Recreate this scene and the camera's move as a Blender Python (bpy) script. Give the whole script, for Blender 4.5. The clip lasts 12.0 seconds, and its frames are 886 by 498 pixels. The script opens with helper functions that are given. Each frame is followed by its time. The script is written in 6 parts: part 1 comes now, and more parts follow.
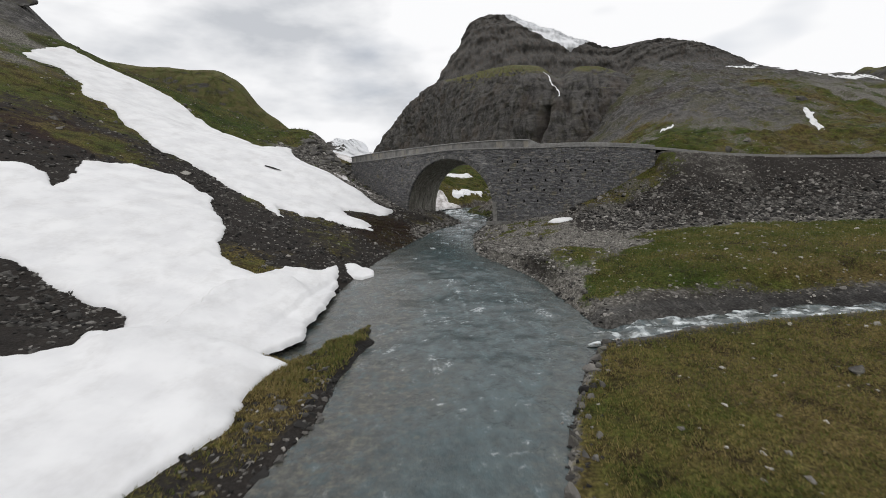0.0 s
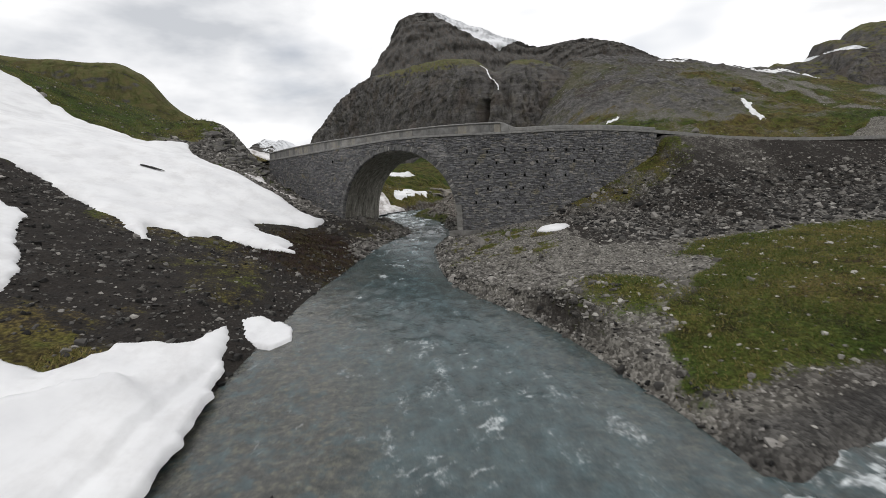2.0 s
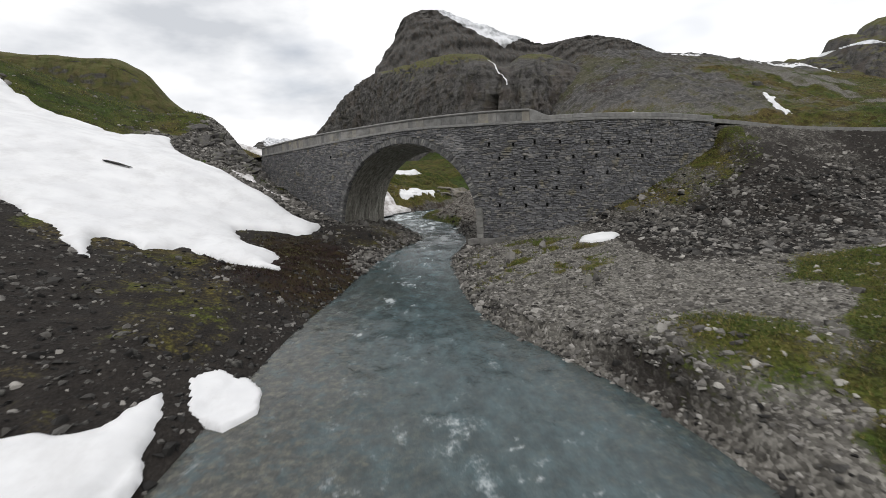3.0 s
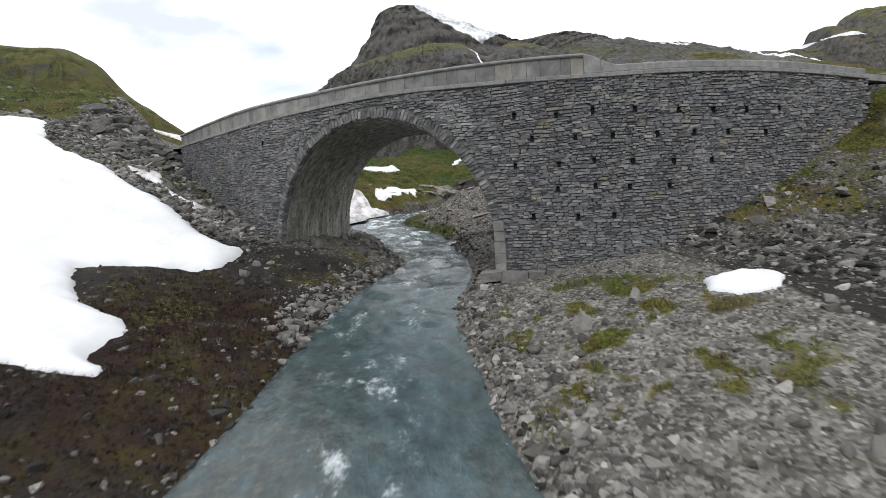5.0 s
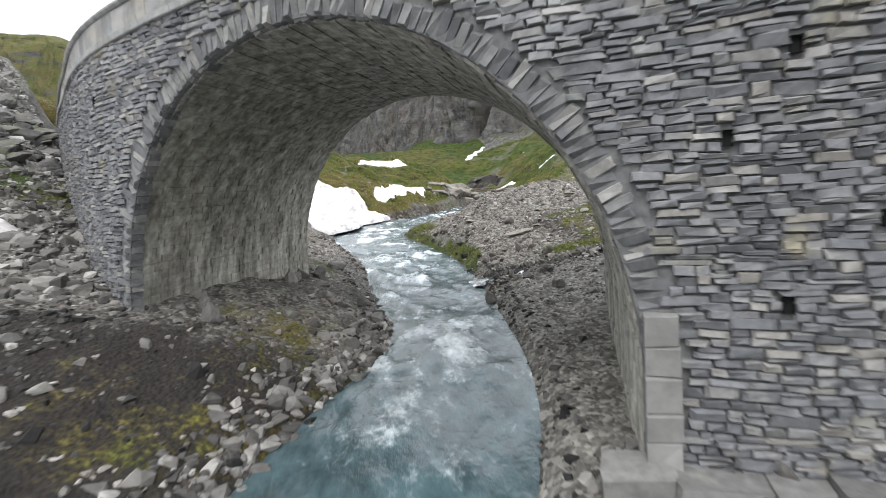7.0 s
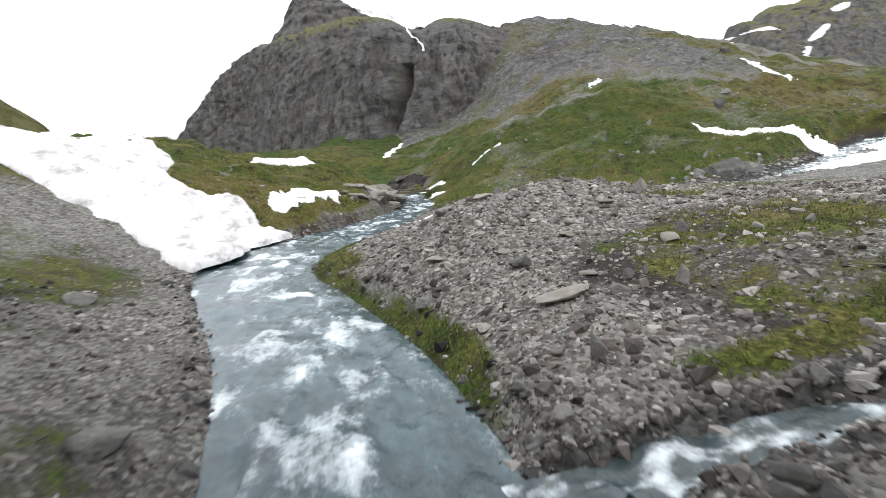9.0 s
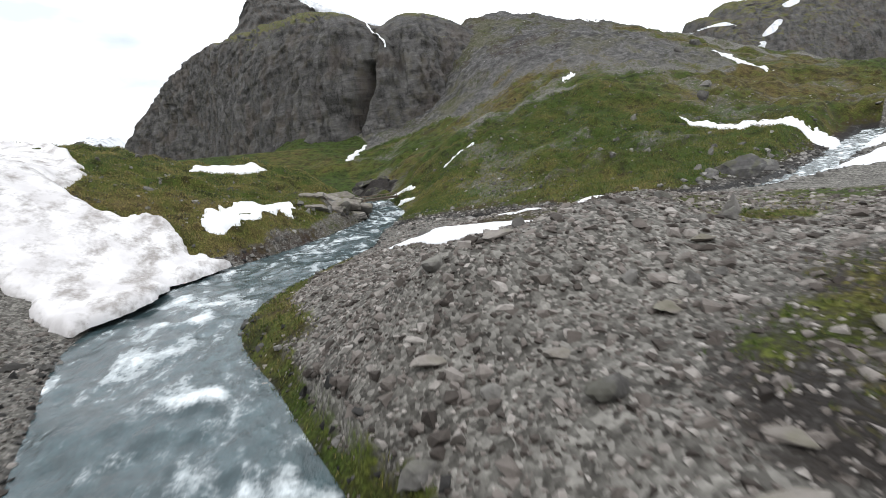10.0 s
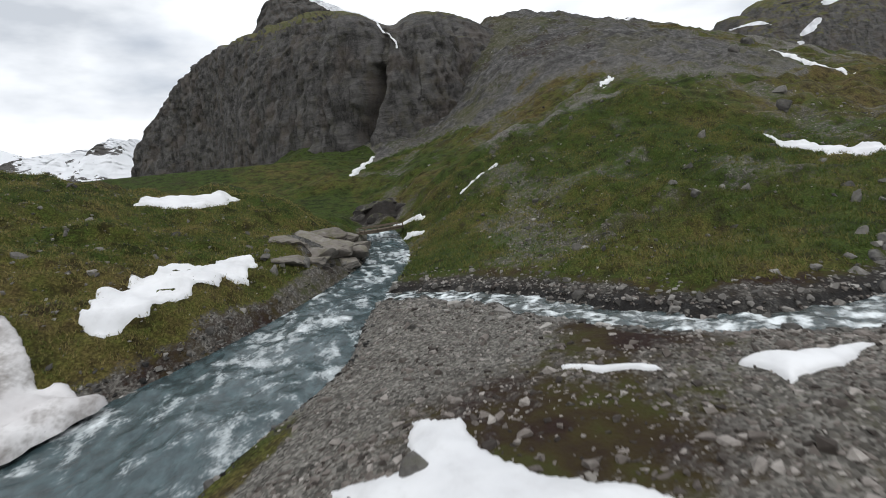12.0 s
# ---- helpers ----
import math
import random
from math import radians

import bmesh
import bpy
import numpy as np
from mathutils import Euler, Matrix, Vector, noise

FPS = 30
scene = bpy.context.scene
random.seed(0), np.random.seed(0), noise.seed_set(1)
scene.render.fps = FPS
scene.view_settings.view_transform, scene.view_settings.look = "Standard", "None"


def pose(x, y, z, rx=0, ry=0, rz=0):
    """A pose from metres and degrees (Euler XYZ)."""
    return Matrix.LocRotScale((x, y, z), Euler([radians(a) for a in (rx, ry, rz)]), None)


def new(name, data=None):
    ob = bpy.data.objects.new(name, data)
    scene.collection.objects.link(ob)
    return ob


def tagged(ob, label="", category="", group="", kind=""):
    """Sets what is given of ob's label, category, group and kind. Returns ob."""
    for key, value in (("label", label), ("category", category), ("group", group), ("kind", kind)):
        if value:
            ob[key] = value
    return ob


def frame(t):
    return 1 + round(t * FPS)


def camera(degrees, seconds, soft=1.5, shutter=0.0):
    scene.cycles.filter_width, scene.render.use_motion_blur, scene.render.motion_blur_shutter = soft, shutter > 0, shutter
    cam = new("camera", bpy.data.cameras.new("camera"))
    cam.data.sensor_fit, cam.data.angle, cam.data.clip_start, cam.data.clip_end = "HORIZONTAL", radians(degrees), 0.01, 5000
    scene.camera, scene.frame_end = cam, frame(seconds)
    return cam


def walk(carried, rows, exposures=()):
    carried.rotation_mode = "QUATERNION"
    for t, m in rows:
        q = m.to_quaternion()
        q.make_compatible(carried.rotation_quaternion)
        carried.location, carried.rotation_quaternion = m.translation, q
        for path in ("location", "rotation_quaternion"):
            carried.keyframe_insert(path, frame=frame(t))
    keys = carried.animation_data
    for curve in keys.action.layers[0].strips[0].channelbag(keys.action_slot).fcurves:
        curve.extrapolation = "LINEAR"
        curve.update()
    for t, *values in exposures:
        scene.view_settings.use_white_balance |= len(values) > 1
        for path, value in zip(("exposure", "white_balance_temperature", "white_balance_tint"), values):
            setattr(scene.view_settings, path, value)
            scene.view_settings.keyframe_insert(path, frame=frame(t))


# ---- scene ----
from mathutils.bvhtree import BVHTree

cam = camera(83.7, 12.0, soft=0.7, shutter=0.3)
METRES, EYE, TILT, LEAN, TURN = 75.0, 2.8, -5.7, 2.3, 0.0
ROWS = [
    (0.0, 0.0, 0.0, 0.0, -0.0, 0.0, -0.0),
    (0.5, -0.0035, 0.0381, 0.0046, -1.64, -0.05, 0.51),
    (1.0, -0.0067, 0.0765, 0.0093, -3.3, -0.11, 1.09),
    (1.5, -0.0094, 0.1147, 0.0142, -5.82, -0.16, 1.92),
    (2.0, -0.0114, 0.1524, 0.0193, -7.17, -0.19, 2.45),
    (2.5, -0.0123, 0.1899, 0.0248, -6.83, -0.26, 2.35),
    (3.0, -0.012, 0.2281, 0.03, -6.69, -0.37, 2.39),
    (5.0, -0.0006, 0.3871, 0.0507, -9.02, -0.78, 3.32),
    (5.5, 0.0045, 0.4272, 0.0563, -8.59, -0.89, 3.23),
    (6.0, 0.0106, 0.4682, 0.0621, -8.47, -1.0, 3.14),
    (6.5, 0.0171, 0.5094, 0.0679, -7.79, -1.11, 2.88),
    (8.5, 0.0305, 0.6826, 0.0877, -11.41, -1.49, 2.53),
    (9.0, 0.0371, 0.7273, 0.0951, -17.68, -1.87, 4.95),
    (9.5, 0.0467, 0.7699, 0.1034, -21.88, -2.23, 6.62),
    (10.0, 0.0596, 0.8123, 0.1126, -21.44, -2.26, 6.82),
    (10.5, 0.0752, 0.8538, 0.1241, -20.42, -2.22, 6.7),
    (11.0, 0.0909, 0.8903, 0.1375, -20.25, -2.06, 6.7),
    (11.5, 0.1078, 0.9271, 0.1528, -19.93, -1.93, 6.58),
    (12.0, 0.1255, 0.9627, 0.1677, -19.62, -1.84, 6.39),
]
walk(cam, [(t, pose(0, 0, EYE, TILT, LEAN, TURN) @ pose(METRES * x, METRES * y, METRES * z, 90 + pitch, roll, yaw)) for t, x, y, z, yaw, pitch, roll in ROWS],
     exposures=[(0, -0.38, 6500, 10), (2.5, -0.25, 6500, 10), (5, 0.25, 6250, 9), (6.5, 0.9, 6200, 9), (8.5, 1.25, 6150, 9), (9.0, 0.82, 6150, 9), (9.5, 0.52, 6150, 9), (10.3, 0.32, 6200, 9), (11, 0.14, 6200, 9), (12, -0.22, 6250, 9)])


# ---- sky and light ----
def socket(tree, kind, **values):
    n = tree.nodes.new(kind)
    for k, v in values.items():
        n.inputs[k].default_value = v
    return n


def overcast():
    w = bpy.data.worlds.new("overcast_sky")
    scene.world = w
    w.use_nodes = True
    t = w.node_tree
    t.nodes.clear()
    out, bg = t.nodes.new("ShaderNodeOutputWorld"), t.nodes.new("ShaderNodeBackground")
    sky = t.nodes.new("ShaderNodeTexSky")
    sky.sky_type, sky.sun_disc, sky.sun_elevation, sky.sun_rotation = "NISHITA", False, radians(52), radians(200)
    dim = t.nodes.new("ShaderNodeVectorMath")
    dim.operation = "SCALE"
    dim.inputs["Scale"].default_value = 0.10
    co = t.nodes.new("ShaderNodeTexCoord")
    mp = t.nodes.new("ShaderNodeMapping")
    mp.inputs["Scale"].default_value = (1.0, 1.0, 2.6)
    mp.inputs["Location"].default_value = (0.35, 0.2, 0.4)
    big = socket(t, "ShaderNodeTexNoise", Scale=2.3, Detail=6.0, Roughness=0.52)
    ramp = t.nodes.new("ShaderNodeValToRGB")
    ramp.color_ramp.elements[0].position, ramp.color_ramp.elements[0].color = 0.33, (0.78, 0.81, 0.86, 1)
    ramp.color_ramp.elements[1].position, ramp.color_ramp.elements[1].color = 0.49, (1.33, 1.335, 1.35, 1)
    thin = socket(t, "ShaderNodeTexNoise", Scale=3.1, Detail=3.0, Roughness=0.5)
    cover = t.nodes.new("ShaderNodeMapRange")
    for k, v in (("From Min", 0.30), ("From Max", 0.42), ("To Min", 0.72), ("To Max", 1.0)):
        cover.inputs[k].default_value = v
    mix = t.nodes.new("ShaderNodeMix")
    mix.data_type = "RGBA"
    link = t.links.new
    link(co.outputs["Generated"], mp.inputs["Vector"])
    link(mp.outputs["Vector"], big.inputs["Vector"])
    link(mp.outputs["Vector"], thin.inputs["Vector"])
    link(big.outputs["Fac"], ramp.inputs["Fac"])
    link(thin.outputs["Fac"], cover.inputs["Value"])
    link(sky.outputs["Color"], dim.inputs[0])
    link(cover.outputs["Result"], mix.inputs["Factor"])
    link(dim.outputs["Vector"], mix.inputs["A"])
    link(ramp.outputs["Color"], mix.inputs["B"])
    link(mix.outputs["Result"], bg.inputs["Color"])
    link(bg.outputs["Background"], out.inputs["Surface"])
    bg.inputs["Strength"].default_value = 0.95
    sun = bpy.data.lights.new("sun", "SUN")
    sun.energy, sun.angle, sun.color = 0.9, radians(25), (1.0, 0.97, 0.93)
    ob = new("sun", sun)
    ob.matrix_world = pose(0, 0, 60, 38, 0, -20)


overcast()
# ---- the land: plan of the valley ----
def hash2(ix, iy, seed):
    n = (ix.astype(np.int64) * 374761393 + iy.astype(np.int64) * 668265263 + seed * 974634777) & 0x7FFFFFFF
    n = ((n ^ (n >> 13)) * 1274126177) & 0x7FFFFFFF
    n = (n ^ (n >> 16)) & 0xFFFFFF
    return n / float(0xFFFFFF)


def vnoise(x, y, seed=0):
    x, y = np.asarray(x, float), np.asarray(y, float)
    ix, iy = np.floor(x), np.floor(y)
    fx, fy = x - ix, y - iy
    fx, fy = fx * fx * (3 - 2 * fx), fy * fy * (3 - 2 * fy)
    a, b = hash2(ix, iy, seed), hash2(ix + 1, iy, seed)
    c, d = hash2(ix, iy + 1, seed), hash2(ix + 1, iy + 1, seed)
    return (a + (b - a) * fx + (c - a) * fy + (a - b - c + d) * fx * fy) * 2 - 1


def fbm(x, y, octaves=4, seed=0, gain=0.5):
    total, amp, k = 0.0, 1.0, 1.0
    for o in range(octaves):
        total = total + amp * vnoise(x * k + 17.3 * o, y * k - 9.1 * o, seed + o)
        amp, k = amp * gain, k * 2.03
    return total


def step(a, b, v):
    t = np.clip((np.asarray(v, float) - a) / (b - a), 0, 1)
    return t * t * (3 - 2 * t)


def curve(v, knots):
    """A smooth line through (place, value) knots, level at its ends."""
    k = np.array(knots, float)
    px, pv = k[:, 0], k[:, 1]
    m = np.gradient(pv, px)
    v = np.clip(v, px[0], px[-1])
    i = np.clip(np.searchsorted(px, v, side="right") - 1, 0, len(px) - 2)
    h = px[i + 1] - px[i]
    t = (v - px[i]) / h
    return ((1 + 2 * t) * (1 - t) ** 2 * pv[i] + t * (1 - t) ** 2 * h * m[i]
            + t * t * (3 - 2 * t) * pv[i + 1] + t * t * (t - 1) * h * m[i + 1])


# the river's two banks and its fall, up the valley (y)
BANK_LEFT = [(-30, -6), (9, -4.1), (14.4, -3.6), (15.8, -4.2), (17.0, -6.0), (18.2, -6.5), (20.2, -6.4), (22.4, -6.2), (24.5, -6.1), (28, -5.5), (34, -4.4), (40, -3.0), (45, -2.0), (50, -0.3), (54, 1.7),
             (60, 1.4), (68, 0.8), (74, -0.4), (82, -1.6), (88, -0.6), (93, 2.2), (98, 6.5), (106, 12), (116, 17.2), (126, 19.6), (140, 22.4), (165, 24.8), (183, 34.6)]
BANK_RIGHT = [(-30, 0.5), (9, 2.0), (15, 4.1), (18, 5.5), (24, 5.5), (28, 4.7), (34, 2.4), (42, 2.4), (46, 2.8), (50, 4.2), (58, 5.2), (66, 5.4),
              (72, 4.6), (80, 3.9), (86, 7.0), (92, 11.4), (98, 13.6), (106, 17.4), (116, 21.4), (126, 23.6), (140, 24.8), (165, 26.0), (183, 35.6)]
FALL = [(-30, -3.6), (0, -3.1), (15, -2.8), (24, -2.25), (30, -1.55), (36, -1.0), (44, -0.6), (52, 0.0), (60, 0.25), (70, 0.5), (82, 0.75),
        (95, 0.95), (106, 1.15), (118, 1.4), (128, 1.7), (140, 4.0), (165, 10.0), (183, 16.0)]
# the slopes beside it: stations up the valley, offsets from the bank, heights
OFFSETS = (0, 3, 8, 16, 30, 60, 120, 260)
SLOPE_LEFT = {-30: (-3.3, -2.9, -2.0, 0.2, 5, 18, 45, 100), 14: (-2.75, -2.2, -1.35, 1.0, 6, 20, 46, 100), 30: (-1.5, -0.15, 1.45, 4.0, 9.5, 23, 47, 100),
              45: (-0.4, 0.8, 1.9, 5.0, 11, 24, 46, 95), 60: (0.4, 1.4, 3.3, 7.0, 11.8, 27, 52, 98), 76: (0.7, 1.4, 3.6, 9.6, 17, 30, 47, 80), 88: (0.9, 2.2, 4.6, 9.4, 17, 24, 38, 66),
              99: (1.2, 3.2, 5.0, 8.2, 12.5, 19, 31, 58), 112: (1.6, 3.4, 4.4, 6.9, 10.5, 15, 26, 50), 126: (1.8, 3.8, 5.0, 8.0, 12.0, 15, 26, 50),
              145: (4.0, 4.8, 5.0, 5.6, 8, 8, 10, 30), 200: (8, 8, 8, 8, 8, 8, 8, 20)}
SLOPE_RIGHT = {-30: (-3.0, -2.5, -2.3, -2.2, -2.0, -1.0, 3, 20), 17: (-2.5, -2.1, -2.05, -2.0, -1.9, -1.0, 4, 22), 24: (-1.9, -1.1, -0.8, -0.5, -0.2, 0.5, 5, 24),
               33: (-0.8, -0.4, 0.0, 0.2, 0.2, 1.0, 6, 25), 42: (-0.4, 0.15, 0.9, 1.6, 2.0, 2.5, 7, 26), 52: (0.2, 0.6, 1.2, 1.7, 2.0, 3.0, 8, 26),
               66: (0.7, 1.9, 2.7, 2.85, 2.9, 3.2, 8, 24), 80: (0.9, 1.8, 2.75, 2.9, 2.2, 3.6, 9, 24), 92: (1.0, 1.6, 2.0, 2.8, 4.2, 7.5, 12, 24),
               105: (1.3, 2.0, 2.7, 4.6, 7.0, 9, 12, 20), 126: (2.0, 4.0, 7.5, 10.5, 14.0, 14, 10, 12), 145: (4.0, 6.0, 9, 12, 15, 17, 10, 10), 200: (8, 10, 12, 15, 18, 20, 14, 12)}
# side streams: plan line, width, depth
STREAM_LOWER = [(4.5, 18.6), (7.5, 18.4), (10.5, 19.0), (15, 19.6), (22, 19.2), (32, 20.5), (48, 21)]
STREAM_SIDE = [(4.6, 60.3), (6.0, 59.8), (7.4, 59.6), (8.8, 59.0), (10.2, 58.7), (12.6, 58.5), (17.5, 59.0)]
STREAM_UPPER = [(15.5, 102.5), (18.4, 98.5), (20.2, 94), (21.2, 90), (23.2, 85.6), (26.2, 83.6), (30.6, 82.9), (38, 83.2), (52, 88.5), (70, 95)]
# the road: plan line and height of its downstream edge
ROAD = [(-40, 92, 9.6), (-22, 78, 9.0), (-12, 66.6, 8.0), (-8.2, 60.2, 7.75), (-3.73, 53.6, 7.5), (0.4, 50.2, 7.4), (4.86, 47.35, 7.2), (8, 45.9, 7.0), (12.5, 45.4, 6.95), (19.6, 46.1, 6.6),
        (25.7, 46.5, 5.9), (32, 45.6, 5.35), (44, 46, 5.0), (62, 51, 4.8), (90, 64, 5.5)]
CREST_RIGHT = [(15, 9), (40, 16), (52, 24), (66, 44), (80, 54), (95, 57.5), (110, 57.5), (126, 56), (148, 53.5), (170, 50), (182, 48), (200, 43), (225, 36), (300, 28), (420, 25)]
CREST_LINE = [(15, 220), (95, 220), (180, 221), (420, 220)]
FOOT_RIGHT = [(15, 175), (24, 152), (35, 130), (50, 114), (70, 108), (100, 105), (150, 106), (300, 112)]


def left_bank(y): return curve(y, BANK_LEFT)
def right_bank(y): return curve(y, BANK_RIGHT)
def river_level(y): return curve(y, FALL)


def loft(off, y, table):
    ys = sorted(table)
    cols = [curve(y, [(s, table[s][k]) for s in ys]) for k in range(len(OFFSETS))]
    off = np.clip(off, 0, OFFSETS[-1])
    out = np.zeros_like(off)
    for k in range(len(OFFSETS) - 1):
        a, b = OFFSETS[k], OFFSETS[k + 1]
        inside = (off >= a) & (off <= b)
        out = np.where(inside, cols[k] + (cols[k + 1] - cols[k]) * (off - a) / (b - a), out)
    return out


def along(x, y, line):
    """Distance to a plan line, the share of it passed, the side (+ left of its way)."""
    best, where, side = np.full(np.shape(x), 1e9), np.zeros(np.shape(x)), np.zeros(np.shape(x))
    n = len(line) - 1
    for i in range(n):
        ax, ay = line[i][:2]
        bx, by = line[i + 1][:2]
        dx, dy = bx - ax, by - ay
        u = np.clip(((x - ax) * dx + (y - ay) * dy) / (dx * dx + dy * dy), 0, 1)
        d = np.hypot(x - ax - u * dx, y - ay - u * dy)
        near = d < best
        best = np.where(near, d, best)
        where = np.where(near, i + u, where)
        side = np.where(near, np.sign(dx * (y - ay) - dy * (x - ax)), side)
    return best, where, side


def polygon_depth(x, y, line):
    """Distance inside a closed plan line (minus: outside)."""
    n = len(line)
    best, inside = np.full(x.shape, 1e9), np.zeros(x.shape, bool)
    for i in range(n):
        ax, ay = line[i]
        bx, by = line[(i + 1) % n]
        dx, dy = bx - ax, by - ay
        u = np.clip(((x - ax) * dx + (y - ay) * dy) / (dx * dx + dy * dy + 1e-9), 0, 1)
        best = np.minimum(best, np.hypot(x - ax - u * dx, y - ay - u * dy))
        cross = ((ay > y) != (by > y)) & (x < (bx - ax) * (y - ay) / (by - ay + 1e-12) + ax)
        inside ^= cross
    return np.where(inside, best, -best)


SPIT = [(-3.5, 14.0), (-3.35, 16.5), (-3.2, 18.4), (-3.15, 19.8), (-3.3, 21.0), (-3.6, 20.3), (-4.15, 18.9), (-4.85, 17.8), (-5.7, 16.8), (-6.3, 14.8)]


def on_spit(x, y):
    return polygon_depth(x + 0.25 * vnoise(x / 0.7, y / 0.7, 57), y + 0.25 * vnoise(x / 0.7, y / 0.7, 58), SPIT)


def land(x, y, rough=True):
    x, y = np.asarray(x, float), np.asarray(y, float)
    xl, xr, w = left_bank(y), right_bank(y), river_level(y)
    zl, zr = loft(xl - x, y, SLOPE_LEFT), loft(x - xr, y, SLOPE_RIGHT)
    z = np.where(x < (xl + xr) / 2, zl, zr)
    # the hillside under the right-hand crest
    foot, crest = curve(x, FOOT_RIGHT), curve(x, CREST_RIGHT)
    s = np.clip((y - foot) / (curve(x, CREST_LINE) - foot), 0, 1.6)
    z = np.where(x > 15, z + (crest - z) * np.minimum(s, 1) ** 1.3 * step(15, 30, x) - np.maximum(s - 1, 0) * 12 * step(90, 110, x), z)
    # the talus in the gully under the cleft
    talus = 8.2 + 0.20 * (y - 150) + 0.2 * np.maximum(x - 32, 0)
    z = z + (np.maximum(z, talus) - z) * step(0, 27, x) * step(75, 50, x) * step(148, 166, y)
    # the rocky knoll beside the bridge's far end
    z = z + 2.9 * np.exp(-(((x + 18.5) / 4.5) ** 2 + ((y - 74) / 6.0) ** 2)) * step(8.5, 13, -x)
    z = z + 2.3 * np.exp(-(((x - 9) / 6.5) ** 2 + ((y - 126) / 7.0) ** 2)) * (x < xl)
    # the crag above the snow slope
    z = z + 11.0 * np.exp(-(((x + 71) / 11) ** 2 + ((y - 84) / 14) ** 2))
    # the crown of the rubble bar
    z = z + 1.22 * np.exp(-(((x - 11.2) / 5.0) ** 2 + ((y - 70.7 - 0.1 * (x - 13)) / 2.3) ** 2)) * (x > xr)
    z = z + 0.6 * np.exp(-(((x - 8.1) / 1.8) ** 2 + ((y - 71.0) / 1.9) ** 2)) * (x > xr)
    z = z + 0.34 * np.exp(-(((x - 19.8) / 2.6) ** 2 + ((y - 78.4) / 0.6) ** 2))
    # the embankment that carries the road past the wall's end
    d, u, side = along(x, y, ROAD)
    top = np.interp(u, np.arange(len(ROAD)), [p[2] for p in ROAD])
    fore = side < 0
    bank = top - 0.04 - np.where(fore, 0.74 * d, np.maximum(d - 6.4, 0) * 0.55)
    right = step(17.4, 20.6, x)
    z = np.where(x > 8, np.maximum(z, z + (bank - z) * right), z)
    # the slope of fill against the wall's right half
    wall_y = np.interp(x, [4.86, 8, 12.5, 19.6, 26], [47.35, 45.9, 45.4, 46.1, 46.4])
    fill = 5.35 - 0.44 * np.maximum(20 - x, 0) - 0.25 * np.maximum(x - 20, 0) - 0.45 * np.maximum(wall_y - y, 0) - 1.2 * np.maximum(y - wall_y - 1.5, 0)
    z = np.where((x > 6) & (x < 34) & (y < 52), np.maximum(z, fill), z)
    # fill behind the wall, under the road
    past = x - 4.86 - (y - 47.35) * 2.8 / 6.75
    under = step(0.45, 1.0, past) * step(20.4, 19.4, x) * (side > 0) * step(0.4, 0.9, d) * step(6.0, 5.4, d)
    z = np.maximum(z, z + (top - 0.5 - z) * under)
    under = step(-5.4, -6.2, x) * step(-45, -40, x) * (side > 0) * step(0.5, 1.0, d) * step(6.0, 5.2, d)
    z = z + (np.minimum(np.maximum(z, top - 0.4), top - 0.12) - z) * under
    if rough:
        keep = step(0.0, 2.5, np.where(x < xl, xl - x, x - xr)) * (1 - 0.8 * step(1.0, 0.2, np.abs(d - 3.2) / 3.4) * (x > 5))
        far = step(30, 120, np.hypot(x - 5, y - 55))
        z = z + keep * (0.35 * fbm(x / 7.0, y / 7.0, 3, 3) + (0.10 + 0.13 * (x < xl)) * fbm(x / 1.3, y / 1.3, 3, 9)) * (0.45 + 0.55 * far)
        z = z + far * (1.5 * fbm(x / 28.0, y / 28.0, 4, 21) + 0.55 * (x > xr) * np.abs(fbm(x / 9.0, y / 6.0, 4, 25)))
        z = z + 0.8 * step(21, 28, x) * step(88, 95, y) * (1 - far) * fbm(x / 4.5, y / 3.2, 3, 29)
        hump = (x > xr) * step(88, 98, y) * step(22, 30, x) + (x < xl) * step(92, 98, y) * step(150, 130, y)
        z = z + hump * keep * (0.95 * np.abs(fbm(x / 6.0, y / 3.2, 3, 35)) + 0.32 * np.abs(fbm(x / 1.9, y / 1.3, 3, 37)) - 0.4)
        z = z + 0.035 * fbm(x / 0.45, y / 0.45, 2, 33)
    # the cut bank below the small turf patch
    z = z + 0.5 * np.exp(-((y - 28) / 2.6) ** 2) * step(0.35, 0.95, x - xr) * step(5.5, 2.0, x - xr) * (x > xr)
    # beds: the river and the side streams
    inside = np.minimum(x - xl, xr - x) - 4 * step(131.5, 135.5, y)
    z = np.where(inside > -0.6, np.minimum(z, w + 0.10 - 0.75 * (inside + 0.25)), z)
    z = np.maximum(z, w - 1.0)
    for line, width, depth in ((STREAM_LOWER, 1.25, 0.45), (STREAM_SIDE, 0.45, 0.35), (STREAM_UPPER, 1.6, 0.5)):
        d, u, side = along(x, y, line)
        level = stream_level(line, u)
        edge = d + 0.35 * vnoise(x / 1.1, y / 1.1, 51)
        z = np.where(edge < width * 3, z + (np.minimum(z, level + 0.25 + (edge - width) * 0.30) - z) * step(width * 3, width * 1.6, edge), z)
        z = np.where(edge < width, np.minimum(z, level + 0.10 - depth * step(width, width * 0.35, edge)), z)
    # the low turf spit in the river
    near = (np.abs(x + 4.7) < 3) & (np.abs(y - 17.5) < 5)
